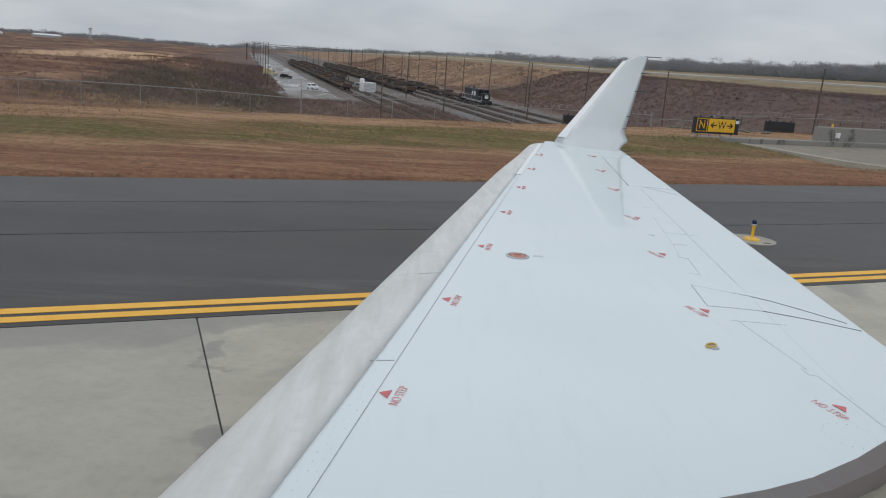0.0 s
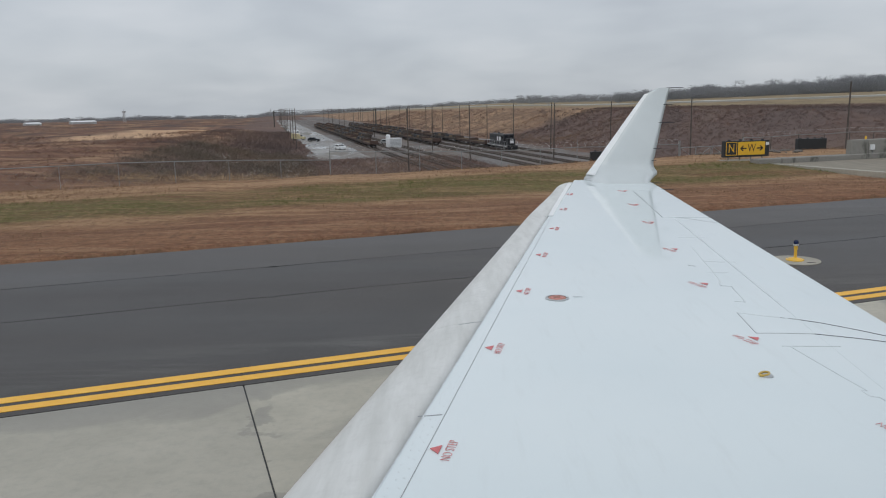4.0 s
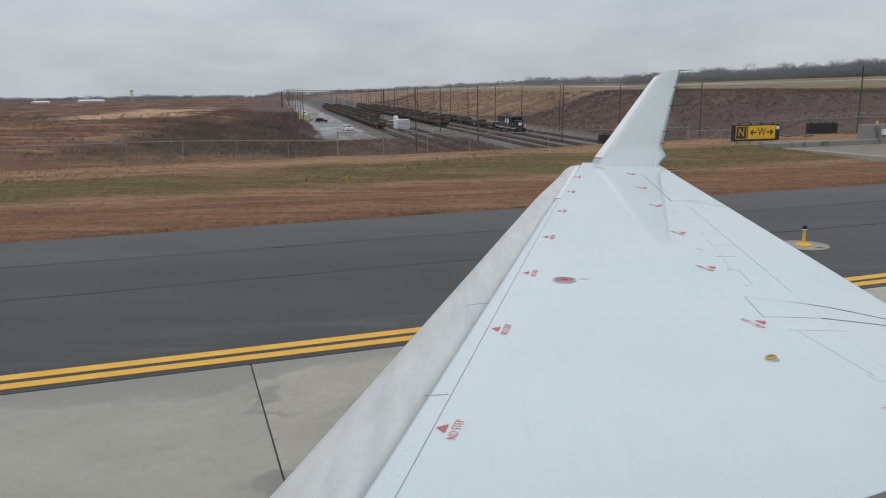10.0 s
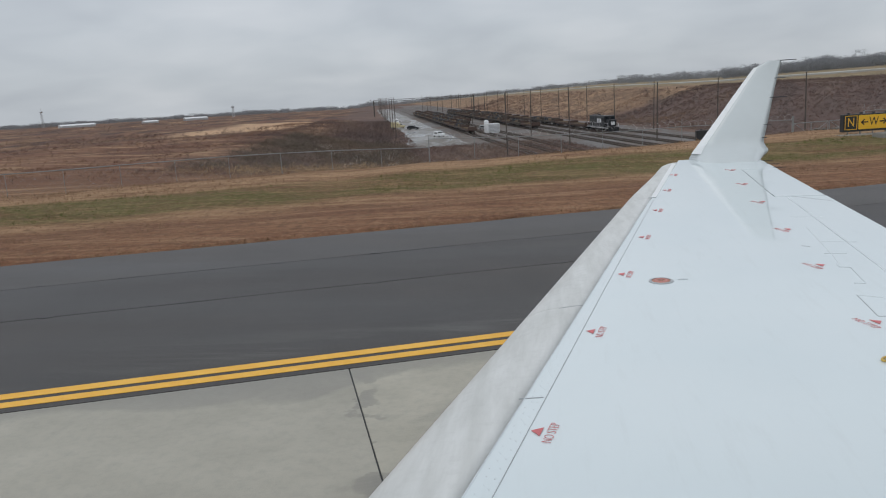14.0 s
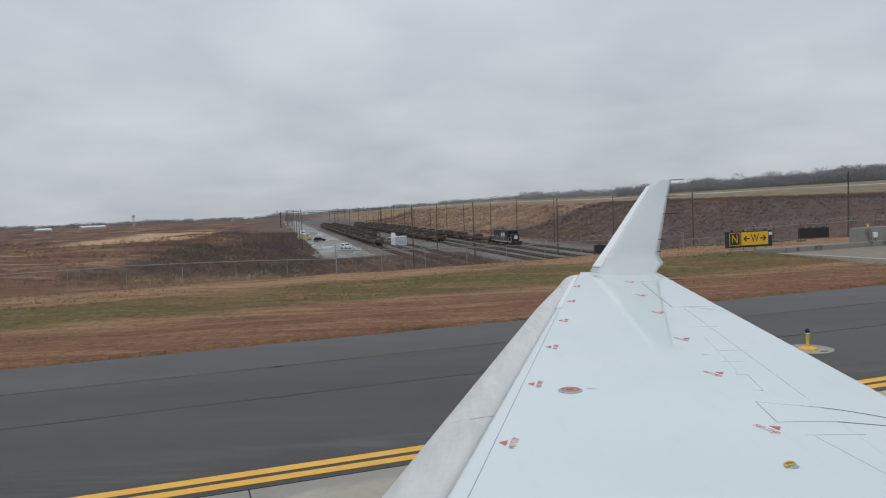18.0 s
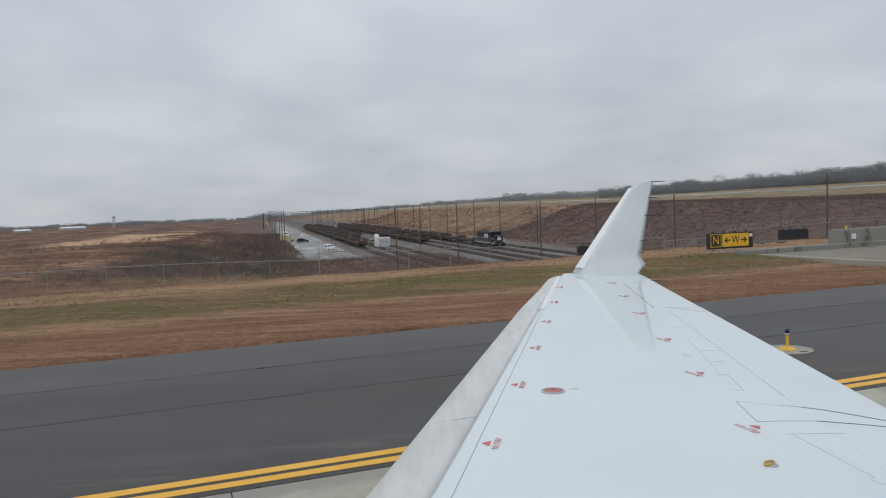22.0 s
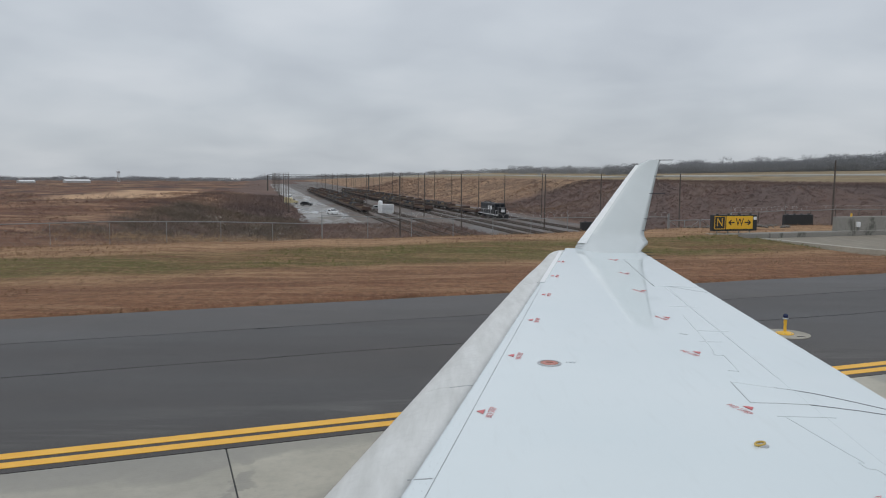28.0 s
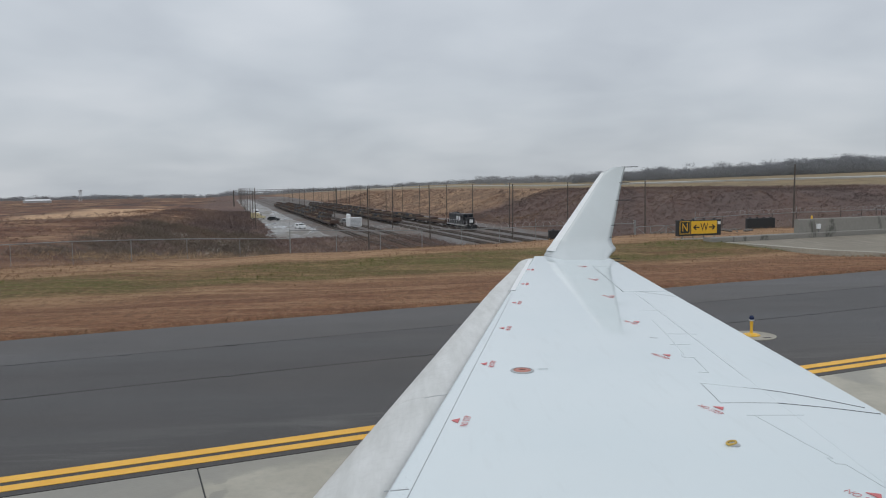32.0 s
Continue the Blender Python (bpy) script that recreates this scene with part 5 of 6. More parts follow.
# ---------------------------------------------------------------- the rail yard in its cutting
FLOOR = -9.5


def bed(name, r0, r1, w0, w1, lift, material, label, category, ragged=0.0):
    """A long flat bed along the tracks; ragged: how far its sides wander."""
    bm = bmesh.new()
    rows = []
    for w in np.arange(w0, w1 + 1, 6.0 if ragged else 25.0):
        k = ragged * (0.6 * math.sin(w / 19.0) + 0.4 * math.sin(w / 7.3 + 1) + 0.3 * math.sin(w / 3.1))
        row = []
        g = max(FLOOR, float(ground_z(*RW((r0 + r1) / 2, w).xy)))
        for r, dz in ((r0 - 0.6 + k, -0.6), (r0 + k, 0), (r1 + 0.3 * k, 0), (r1 + 0.6 + 0.3 * k, -0.6)):
            p = RW(r, w)
            row.append(bm.verts.new((p.x, p.y, g + lift + dz)))
        if rows:
            for a, b in zip(range(3), range(1, 4)):
                bm.faces.new((rows[-1][a], rows[-1][b], row[b], row[a]))
        rows.append(row)
    bmesh.ops.recalc_face_normals(bm, faces=bm.faces)
    return tagged(part(name, bm, material), label, category, kind="structure")


bed("gravel_road", 12.0, 25.9, 192, 900, 0.06, GRAVEL, "pale wet gravel yard road beside the tracks", "gravel road", 1.6)
bed("yard_ground", 25.0, 46.6, 176, 900, 0.02, BALLAST, "grey gravel ground between the sidings", "gravel", 0.8)
bed("track_bed", 46.7, 80, 110, 1150, 0.06, BALLAST, "grey ballast bed under the main tracks", "ballast")
TRACKS = [32.0, 37.0, 42.0, 53.0, 58.0, 64.0, 71.0]


def track(r):
    t = empty("railway_track", pose(*RW(r, 0, 0), 0, 0, RAIL), label="rusty steel rails on dark timber ties", category="railway track", group="railway tracks")
    z = FLOOR + 0.08
    w0 = 125
    for s in (-0.76, 0.76):
        bm = bmesh.new()
        for y0, y1 in ((w0, 500), (500, 900)):
            box(bm, s - 0.04, s + 0.04, y0, y1, z + 0.12, z + 0.28)
        part("rail", bm, RAILM, t)
    ys = np.arange(w0, 330, 0.75)
    base = np.array([(x, y, h) for x in (-1.25, 1.25) for y in (-0.12, 0.12) for h in (0.0, 0.13)])
    V = (base[None] + np.stack([0 * ys, ys, 0 * ys + z], -1)[:, None]).reshape(-1, 3)
    q = np.array([(0, 1, 3, 2), (4, 6, 7, 5), (0, 4, 5, 1), (2, 3, 7, 6), (1, 5, 7, 3)])
    F = (q[None] + 8 * np.arange(len(ys))[:, None, None]).reshape(-1, 4)
    tagged(arrays("tie_bed", V, F, TIE, t), kind="stuff")


for r in TRACKS:
    track(r)

RAILTOP = FLOOR + 0.36


def bogie(parent, y, z=0.0):
    b = part("bogie", boxed(-1.1, 1.1, y - 1.25, y + 1.25, z + 0.35, z + 0.75, bevel=0.08), GAP, parent)
    for s in (-0.78, 0.78):
        for o in (-0.85, 0.85):
            part("wheel", lathe(bmesh.new(), [(0.44, -0.06), (0.46, 0.0), (0.44, 0.06)], 16, pose(s, y + o, z + 0.45, 0, 90, 0)), RAILM, b)


def wagon(m, material=RUST):
    t = empty("flat_wagon", m, label="rust-brown empty flat railway wagon", category="rail wagon", group="wagons in the yard")
    part("deck", boxed(-1.4, 1.4, -8.6, 8.6, 1.05, 1.25, bevel=0.04), material, t)
    part("centre_sill", boxed(-0.4, 0.4, -8.4, 8.4, 0.6, 1.05, bevel=0.05), material, t)
    for s in (-1, 1):
        part("side_sill", boxed(s * 1.42 - 0.07, s * 1.42 + 0.07, -8.6, 8.6, 0.85, 1.5, bevel=0.02), material, t)
        part("end_wall", boxed(-1.35, 1.35, s * 8.45 - 0.12, s * 8.45 + 0.12, 1.25, 2.1, bevel=0.03), material, t)
        part("coupler", boxed(-0.15, 0.15, s * 8.7 - 0.45, s * 8.7 + 0.45, 0.75, 1.0, bevel=0.04), GAP, t)
        bogie(t, s * 6.4)
    for i in range(5):
        part("cross_stake", boxed(-1.5, 1.5, -6 + 3 * i - 0.12, -6 + 3 * i + 0.12, 1.25, 1.55, bevel=0.03), RUST2, t)
    return t


def loaded(m):
    """A wagon that carries a row of dark wheelsets and frames."""
    t = wagon(m, TIE)
    tagged(t, "dark flat railway wagon loaded with scrap frames and wheelsets", "rail wagon", "wagons in the yard")
    for i in range(7):
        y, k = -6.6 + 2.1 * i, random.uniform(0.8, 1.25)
        part("load_frame", boxed(-1.1 * k, 1.0 * k, y - 0.55 * k, y + 0.5 * k, 1.3, 1.5 + 0.75 * k, bevel=0.12), random.choice((RUST, GAP, TIE, RUST2, BALLAST)), t)
    return t


first, second = wagon(pose(*RW(32.0, 244, RAILTOP), 0, 0, RAIL)), loaded(pose(*RW(37.0, 300, RAILTOP), 0, 0, RAIL))
for r, w0, k in ((32.0, 262, 14), (37.0, 318, 14), (53.0, 250, 14), (64.0, 228, 16), (58.0, 330, 12), (42.0, 330, 12)):
    for i in range(k):
        copy_thing(second if random.random() < 0.45 else first, pose(*RW(r, w0 + 18.4 * i, RAILTOP), 0, 0, RAIL))


def locomotive():
    t = empty("locomotive", pose(*RW(64.0, 207, RAILTOP), 0, 0, RAIL), label="black diesel locomotive with white markings on the yard track", category="locomotive")
    part("underframe", boxed(-1.5, 1.5, -9.6, 9.6, 1.05, 1.45, bevel=0.05), LOCO, t)
    hood = part("long_hood", boxed(-1.0, 1.0, -3.6, 8.9, 1.45, 4.25, bevel=0.12), LOCO, t)
    part("short_hood", boxed(-1.0, 1.0, -9.0, -6.4, 1.45, 3.3, bevel=0.15), LOCO, t, "black nose of the locomotive")
    cab = part("cab", boxed(-1.5, 1.5, -6.4, -3.6, 1.45, 4.35, bevel=0.15), LOCO, t)
    for s in (-1, 1):
        for y in (-5.8, -4.6):
            part("cab_window", boxed(s * 1.51 - 0.02, s * 1.51 + 0.02, y, y + 0.8, 3.1, 3.8, bevel=0.01), GLASS, cab)
        part("windscreen", boxed(s * 0.75 - 0.45, s * 0.75 + 0.45, -6.44, -6.39, 3.4, 4.0, bevel=0.01), GLASS, cab)
        part("white_stripe", boxed(s * 1.52 - 0.02, s * 1.52 + 0.02, -9.6, 9.6, 1.12, 1.26), WHITE, t, "white sill stripe")
        for k, (y, ln) in enumerate(((-2.2, 1.6), (0.2, 1.2))):
            part("white_marking", boxed(s * 1.02 - 0.01, s * 1.02 + 0.01, y, y + ln, 2.5, 3.5, bevel=0.004), WHITE, hood, "plain white marking")
        for y in (1.0, 3.4, 5.8):
            part("grille", boxed(s * 1.02 - 0.02, s * 1.02 + 0.02, y + 1.0, y + 2.8, 3.1, 3.9), GAP, hood)
        rail = bmesh.new()
        for y in np.arange(-9.2, 9.3, 2.3):
            tube(rail, (s * 1.45, y, 1.45), (s * 1.45, y, 2.45), 0.03, n=6)
        tube(rail, (s * 1.45, -9.2, 2.45), (s * 1.45, 9.2, 2.45), 0.03, n=6)
        part("handrail", rail, WHITE, t)
        bogie(t, s * 6.3)
        part("plough", boxed(-1.3, 1.3, s * 9.75 - 0.12, s * 9.75 + 0.12, 0.35, 1.1, bevel=0.03), LOCO, t)
    part("fuel_tank", boxed(-1.2, 1.2, -3.2, 3.2, 0.4, 1.05, bevel=0.2), LOCO, t)
    for x in (-0.25, 0.25):
        part("headlight", lathe(bmesh.new(), [(0.14, 0), (0.14, 0.06), (0.1, 0.08)], 14, pose(x, -9.0, 2.9, 90, 0, 0)), WHITE, t)
    part("nose_marking", boxed(-0.5, 0.5, -9.03, -8.98, 2.0, 2.7, bevel=0.01), WHITE, t)
    for y in (0.5, 5.0, 7.2):
        part("roof_fan", lathe(bmesh.new(), [(0.6, 4.2), (0.6, 4.36), (0.5, 4.4)], 18, pose(0, y, 0)), GAP, hood)
    part("exhaust_stack", boxed(-0.25, 0.25, 2.4, 3.0, 4.2, 4.6, bevel=0.04), GAP, hood)


locomotive()


def car(name, m, paint, label, truck=False):
    t = empty(name, m, label=label, category="truck" if truck else "car")
    L = 2.9 if truck else 2.25
    prof = [(-L, 0.35), (-L, 0.85), (-L + 0.1, 1.0), (-1.0, 1.05), (-0.45, 1.62), (1.5, 1.66), (L - 0.05, 1.1), (L, 0.4)]
    if truck:
        prof = [(-L, 0.4), (-L, 1.1), (-L + 0.2, 1.25), (-1.7, 1.35), (-1.2, 2.0), (-0.2, 2.05), (-0.1, 2.6), (L, 2.6), (L, 0.5)]
    loops = []
    for x, k in ((-0.92, 0.90), (-0.86, 1.0), (0.86, 1.0), (0.92, 0.90)):
        loops.append([(x, y, 0.35 + (z - 0.35) * k) for y, z in prof])
    body = loft("body", loops, paint, t, smooth=False)
    for s in (-1, 1):
        part("side_window", boxed(s * 0.905 - 0.02, s * 0.905 + 0.02, -0.5, 1.3 if not truck else -0.3, 1.02 if not truck else 1.35, 1.42 if not truck else 1.85, bevel=0.01), GLASS, body)
        for y in (-L + 0.85, L - 0.8):
            w = part("wheel", lathe(bmesh.new(), [(0.30, -0.1), (0.34, -0.07), (0.34, 0.07), (0.30, 0.1)], 18, pose(s * 0.84, y, 0.34, 0, 90, 0)), TYRE, t)
            part("rim", lathe(bmesh.new(), [(0.2, -0.02), (0.2, 0.02), (0.1, 0.03)], 12, pose(s * 0.95, y, 0.34, 0, s * 90, 0)), STEEL, w)
        part("headlight", boxed(s * 0.62 - 0.16, s * 0.62 + 0.16, -L - 0.03, -L + 0.02, 0.66, 0.80, bevel=0.01), WHITE, body)
    part("windscreen", boxed(-0.75, 0.75, -0.02, 0.02, -0.32, 0.32, pose(0, -0.74 if not truck else -1.47, 1.33 if not truck else 1.68, -44 if not truck else -38), 0.01), GLASS, body)
    return t


Z0 = FLOOR + 0.07
car("white_car", pose(*RW(21.7, 236, Z0), 0, 0, RAIL + 20), WHITE, "white station wagon parked on the gravel road")
car("dark_car", pose(*RW(17.6, 299, Z0), 0, 0, RAIL + 70), LOCO, "dark car parked across the gravel road")
car("tan_truck", pose(*RW(12.6, 320, Z0), 0, 0, RAIL + 60), TANPAINT, "tan box truck parked at the yard's edge", True)
car("grey_car", pose(*RW(40.0, 262, Z0), 0, 0, RAIL + 40), STEEL, "silver car beside the wagons")
car("white_truck", pose(*RW(14.0, 372, Z0), 0, 0, RAIL + 10), WHITE, "white box truck far down the yard", True)


def shed():
    t = empty("equipment_shed", pose(*RW(39.5, 240, Z0), 0, 0, RAIL + 12), label="white louvred equipment cabinet with a small white tank", category="equipment shed")
    b = part("cabinet", boxed(-2.6, 1.4, -1.4, 1.4, 0.0, 2.9, bevel=0.05), WHITE, t)
    for i in range(6):
        part("louvre", boxed(-2.4, 1.2, -1.44, -1.39, 0.35 + 0.4 * i, 0.55 + 0.4 * i), STEEL, b)
    part("tank", lathe(bmesh.new(), [(0.75, 0), (0.75, 3.5), (0.55, 3.9), (0.2, 4.0)], 20, pose(-1.6, 2.6, 0)), WHITE, t, "white upright tank")


shed()


def pole(r, w, h, lean=0.0, arm=False):
    p = RW(r, w)
    z = float(ground_z(p.x, p.y))
    t = empty("utility_pole", pose(p.x, p.y, z - 0.3, 0, lean, RAIL), label="tall dark wooden pole beside the tracks" + (" with a lamp arm" if arm else ""), category="utility pole", group="yard poles")
    part("shaft", tube(bmesh.new(), (0, 0, 0), (0, 0, h), 0.15, 0.10, 10), WOOD, t)
    part("cap", lathe(bmesh.new(), [(0.125, h), (0.10, h + 0.06), (0.03, h + 0.08)], 10), GALV, t)
    if arm:
        part("lamp_arm", tube(bmesh.new(), (0, 0, h - 0.4), (-1.3, 0, h - 0.2), 0.04, n=6), GALV, t)
        part("lamp_head", boxed(-1.75, -1.2, -0.15, 0.15, h - 0.28, h - 0.12, bevel=0.04), GALV, t)
    return t


for i in range(15):
    pole(9.0 + 0.3 * i, 246 + 38 * i + 6 * math.sin(5 * i), 13.0, random.uniform(-0.8, 0.8))
for i in range(12):
    pole(44.5, 168 + 40 * i + 5 * math.sin(3 * i), 13.0, random.uniform(-0.8, 0.8))
for i in range(17):
    pole(79.0 + 0.8 * math.sin(4 * i), 93 + 37 * i + 4 * math.sin(7 * i), 13.2, random.uniform(-0.8, 0.8), i % 5 == 0)
pole(62.5, 163, 13.0, 0.6, True)
pole(27.5, 152, 12.5, -0.5)


# signal gantry far down the line
def gantry(w):
    t = empty("signal_gantry", pose(*RW(40, w, 0), 0, 0, RAIL), label="dark steel gantry spanning the tracks far off", category="gantry")
    for x in (-34, 38):
        part("leg", boxed(x - 0.4, x + 0.4, -0.4, 0.4, FLOOR - 0.5, 1.8, bevel=0.05), DARKPOST, t)
    tr = bmesh.new()
    for z in (0.6, 1.8):
        box(tr, -34, 38, -0.2, 0.2, z, z + 0.25)
    for i in range(24):
        x = -34 + 3 * i
        tube(tr, (x, 0, 0.7), (x + 3, 0, 1.9), 0.1, n=5)
    part("truss", tr, DARKPOST, t)


gantry(560)

# ---------------------------------------------------------------- distance


def shed_row(az, d, w, h, label):
    x, y = d * math.sin(radians(az)), d * math.cos(radians(az))
    z = float(ground_z(x, y))
    t = empty("warehouse", pose(x, y, z, 0, 0, -az + 8), label=label, category="warehouse", group="far warehouses")
    part("wall", boxed(-w / 2, w / 2, -15, 15, -2, h * 0.7), STEEL, t)
    bm = prism(bmesh.new(), [(-15.6, 0), (15.6, 0), (0, h * 0.45)], -w / 2 - 0.5, w / 2 + 0.5)
    bmesh.ops.transform(bm, matrix=Matrix.Translation((0, 0, h * 0.7)) @ Matrix(((0, 0, 1, 0), (1, 0, 0, 0), (0, 1, 0, 0), (0, 0, 0, 1))), verts=bm.verts)
    part("roof", bm, WHITE, t, "white sheet roof")


for az, dist, w, h in ((-28.4, 1000, 15, 3.0), (-25.4, 1050, 27, 3.2), (-33, 1100, 40, 4), (-15.5, 1900, 50, 6)):
    shed_row(az, dist, w, h, "low white-roofed warehouse on the horizon")


def tower(az, dist, h):
    x, y = dist * math.sin(radians(az)), dist * math.cos(radians(az))
    t = empty("lattice_tower", pose(x, y, float(ground_z(x, y))), label="grey lattice tower on the horizon", category="tower")
    for a, b in ((-1, -1), (1, -1), (1, 1), (-1, 1)):
        part("leg", tube(bmesh.new(), (a * 1.6, b * 1.6, -1), (a * 0.9, b * 0.9, h), 0.22, n=6), STEEL, t)
    for i in range(6):
        z0, z1, k = h * i / 6, h * (i + 1) / 6, 1.5 - 0.1 * i
        part("brace", tube(bmesh.new(), (-k, -k, z0), (k, -k, z1), 0.14, n=5), STEEL, t)
    part("platform", boxed(-1.8, 1.8, -1.8, 1.8, h, h + 2.0, bevel=0.3), STEEL, t)
    part("mast", tube(bmesh.new(), (0, 0, h + 2), (0, 0, h * 1.3), 0.15, n=6), STEEL, t)


tower(-22.8, 1100, 13)
tower(-35.0, 1500, 26)
tower(-13.0, 2200, 16)


def scatter_tris(P, count, spread, size, up_bias):
    """Many small slivers round the places P; spread and size by axis."""
    n = len(P) * count
    c = np.repeat(P, count, 0) + np.clip(rng.normal(0, 1, (n, 3)), -1.3, 1.3) * np.repeat(spread, count, 0)
    s = np.repeat(size, count)[:, None]
    d1 = rng.normal(0, 1, (n, 3)) + np.array([0, 0, up_bias])
    d1 /= np.linalg.norm(d1, axis=1)[:, None]
    d2 = rng.normal(0, 1, (n, 3))
    d2 -= d1 * (d1 * d2).sum(1)[:, None]
    d2 /= np.linalg.norm(d2, axis=1)[:, None]
    k = rng.uniform(0.6, 1.5, (n, 1))
    V = np.stack([c - d2 * s * 0.3, c + d2 * s * 0.3, c + d1 * s * k * 1.6], 1).reshape(-1, 3)
    return V


def trees(name, rows, material, label, tris, squat=1.0, twig=0.021):
    """A far wood: tapered trunks with limbs, and crowns of many separate slivers."""
    P = np.array([(x, y, float(ground_z(x, y)), h) for x, y, h in rows])
    V = []
    # trunk and six limbs, three-sided
    for x, y, z, h in P:
        lims = [((x, y, z - 0.5), (x + rng.normal(0, 0.02) * h, y, z + h * 0.75), 0.022 * h)]
        for i in range(6):
            a, s = rng.uniform(0, 6.28), rng.uniform(0.3, 0.6)
            p = (x, y, z + h * s)
            lims.append((p, (x + math.cos(a) * h * 0.24, y + math.sin(a) * h * 0.24, z + h * (s + rng.uniform(0.12, 0.26))), 0.010 * h))
        for p, q, r in lims:
            p, q = np.array(p), np.array(q)
            for a in range(3):
                o1 = np.array([math.cos(2.09 * a), math.sin(2.09 * a), 0]) * r
                o2 = np.array([math.cos(2.09 * (a + 1)), math.sin(2.09 * (a + 1)), 0]) * r
                V.append(np.stack([p + o1 * 0.7, p + o2 * 0.7, q]))
    V = np.concatenate(V)
    C = np.stack([P[:, 0], P[:, 1], P[:, 2] + P[:, 3] * 0.46], -1)
    sp = np.stack([P[:, 3] * 0.17 * squat, P[:, 3] * 0.17 * squat, P[:, 3] * 0.27], -1)
    # crowns: uneven clumps of twigs with gaps between them
    m_ = 18
    cc = np.repeat(C, m_, 0) + np.clip(rng.normal(0, 1, (len(C) * m_, 3)), -1.15, 1.15) * np.repeat(sp, m_, 0)
    hh = np.repeat(P[:, 3], m_)
    V = np.concatenate([V, scatter_tris(cc, max(4, tris // m_), np.stack([hh * 0.075 * squat, hh * 0.075 * squat, hh * 0.06], -1), hh * twig, 0.4)])
    F = np.arange(len(V)).reshape(-1, 3)
    tagged(arrays(name, V, F, material), label, "trees", kind="stuff")


def az_row(a0, a1, n, d0, d1, h0, h1):
    out_ = []
    for i in range(n):
        a, d = radians(rng.uniform(a0, a1)), rng.uniform(d0, d1)
        wave = 0.95 + 0.06 * math.sin(a * 29) + 0.05 * math.sin(a * 83 + 1) + 0.05 * math.sin(a * 241)
        out_.append((d * math.sin(a), d * math.cos(a), rng.uniform(h0, h1) * wave))
    return out_


trees("far_wood", az_row(17, 46, 1100, 640, 790, 8, 13) + az_row(20, 46, 120, 640, 700, 12, 17) + az_row(26, 36, 90, 640, 720, 12, 16.5) + az_row(34, 50, 260, 640, 720, 14, 21) + az_row(5, 18, 420, 760, 980, 5, 11) + az_row(46, 75, 300, 640, 780, 9, 15), TREE, "bare winter wood in haze-grey colour along the far field edge", 420, 1.35, 0.034)
trees("wood_edge", az_row(12, 50, 1500, 628, 680, 5.0, 10.5), TREE, "low bushy edge of the far haze-grey wood", 170, 2.0, 0.05)
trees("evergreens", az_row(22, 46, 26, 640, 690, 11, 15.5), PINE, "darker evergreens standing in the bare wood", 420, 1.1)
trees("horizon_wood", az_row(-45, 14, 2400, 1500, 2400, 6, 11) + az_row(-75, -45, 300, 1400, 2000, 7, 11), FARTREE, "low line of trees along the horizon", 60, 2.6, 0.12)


def blades(name, n, u0, u1, v0, v1, h0, h1, wide, material, label, category, keep=None, lean=0.5):
    """Single upright slivers over a stretch of ground."""
    u, v = rng.uniform(u0, u1, n), rng.uniform(v0, v1, n)
    if keep is not None:
        k = keep(u, v)
        u, v = u[k], v[k]
        n = len(u)
    x, y = u * CA - v * SA, u * SA + v * CA
    z = ground_z(x, y) - 0.02
    h = rng.uniform(h0, h1, n)
    a = rng.uniform(0, 6.28, n)
    wd = wide * rng.uniform(0.6, 1.4, n)
    lx, ly = rng.normal(0, lean, n) * h, rng.normal(0, lean, n) * h
    B = np.stack([x, y, z], -1)
    s = np.stack([np.cos(a) * wd, np.sin(a) * wd, 0 * a], -1)
    V = np.stack([B - s, B + s, B + np.stack([lx, ly, h], -1)], 1).reshape(-1, 3)
    F = np.arange(len(V)).reshape(-1, 3)
    return tagged(arrays(name, V, F, material), label, category, kind="stuff")


def patchy(sx, sy, level, seed):
    def f(u, v):
        s = np.sin(u / sx + seed) + np.sin(v / sy + 2 * seed) + np.sin((u + 2 * v) / (sx * 0.7) + 3 * seed) + np.sin((2 * u - v) / (sx * 1.3) + seed)
        return s > level + rng.normal(0, 0.7, len(u))
    return f


blades("verge_grass", 90000, -38, 62, 18.0, 36, 0.015, 0.06, 0.011, GRASS, "short dry tan grass on the mown verge", "grass", patchy(3.1, 0.9, -0.6, 1), 0.9)
blades("edge_grass", 16000, -30, 50, 17.80, 18.15, 0.02, 0.06, 0.010, GRASS, "dry grass hanging over the asphalt edge", "grass", patchy(1.3, 3.0, -0.6, 9), 0.9)
blades("green_grass", 60000, -38, 60, 25.6, 31.2, 0.02, 0.06, 0.011, GREEN, "green new grass in the shallow swale", "grass", patchy(4.3, 1.6, -0.4, 5), 0.8)
blades("crest_grass", 34000, -60, 90, 31, 46, 0.04, 0.18, 0.012, GRASS, "longer tan grass on the verge's crest", "grass", patchy(5, 2, -0.2, 3), 0.6)


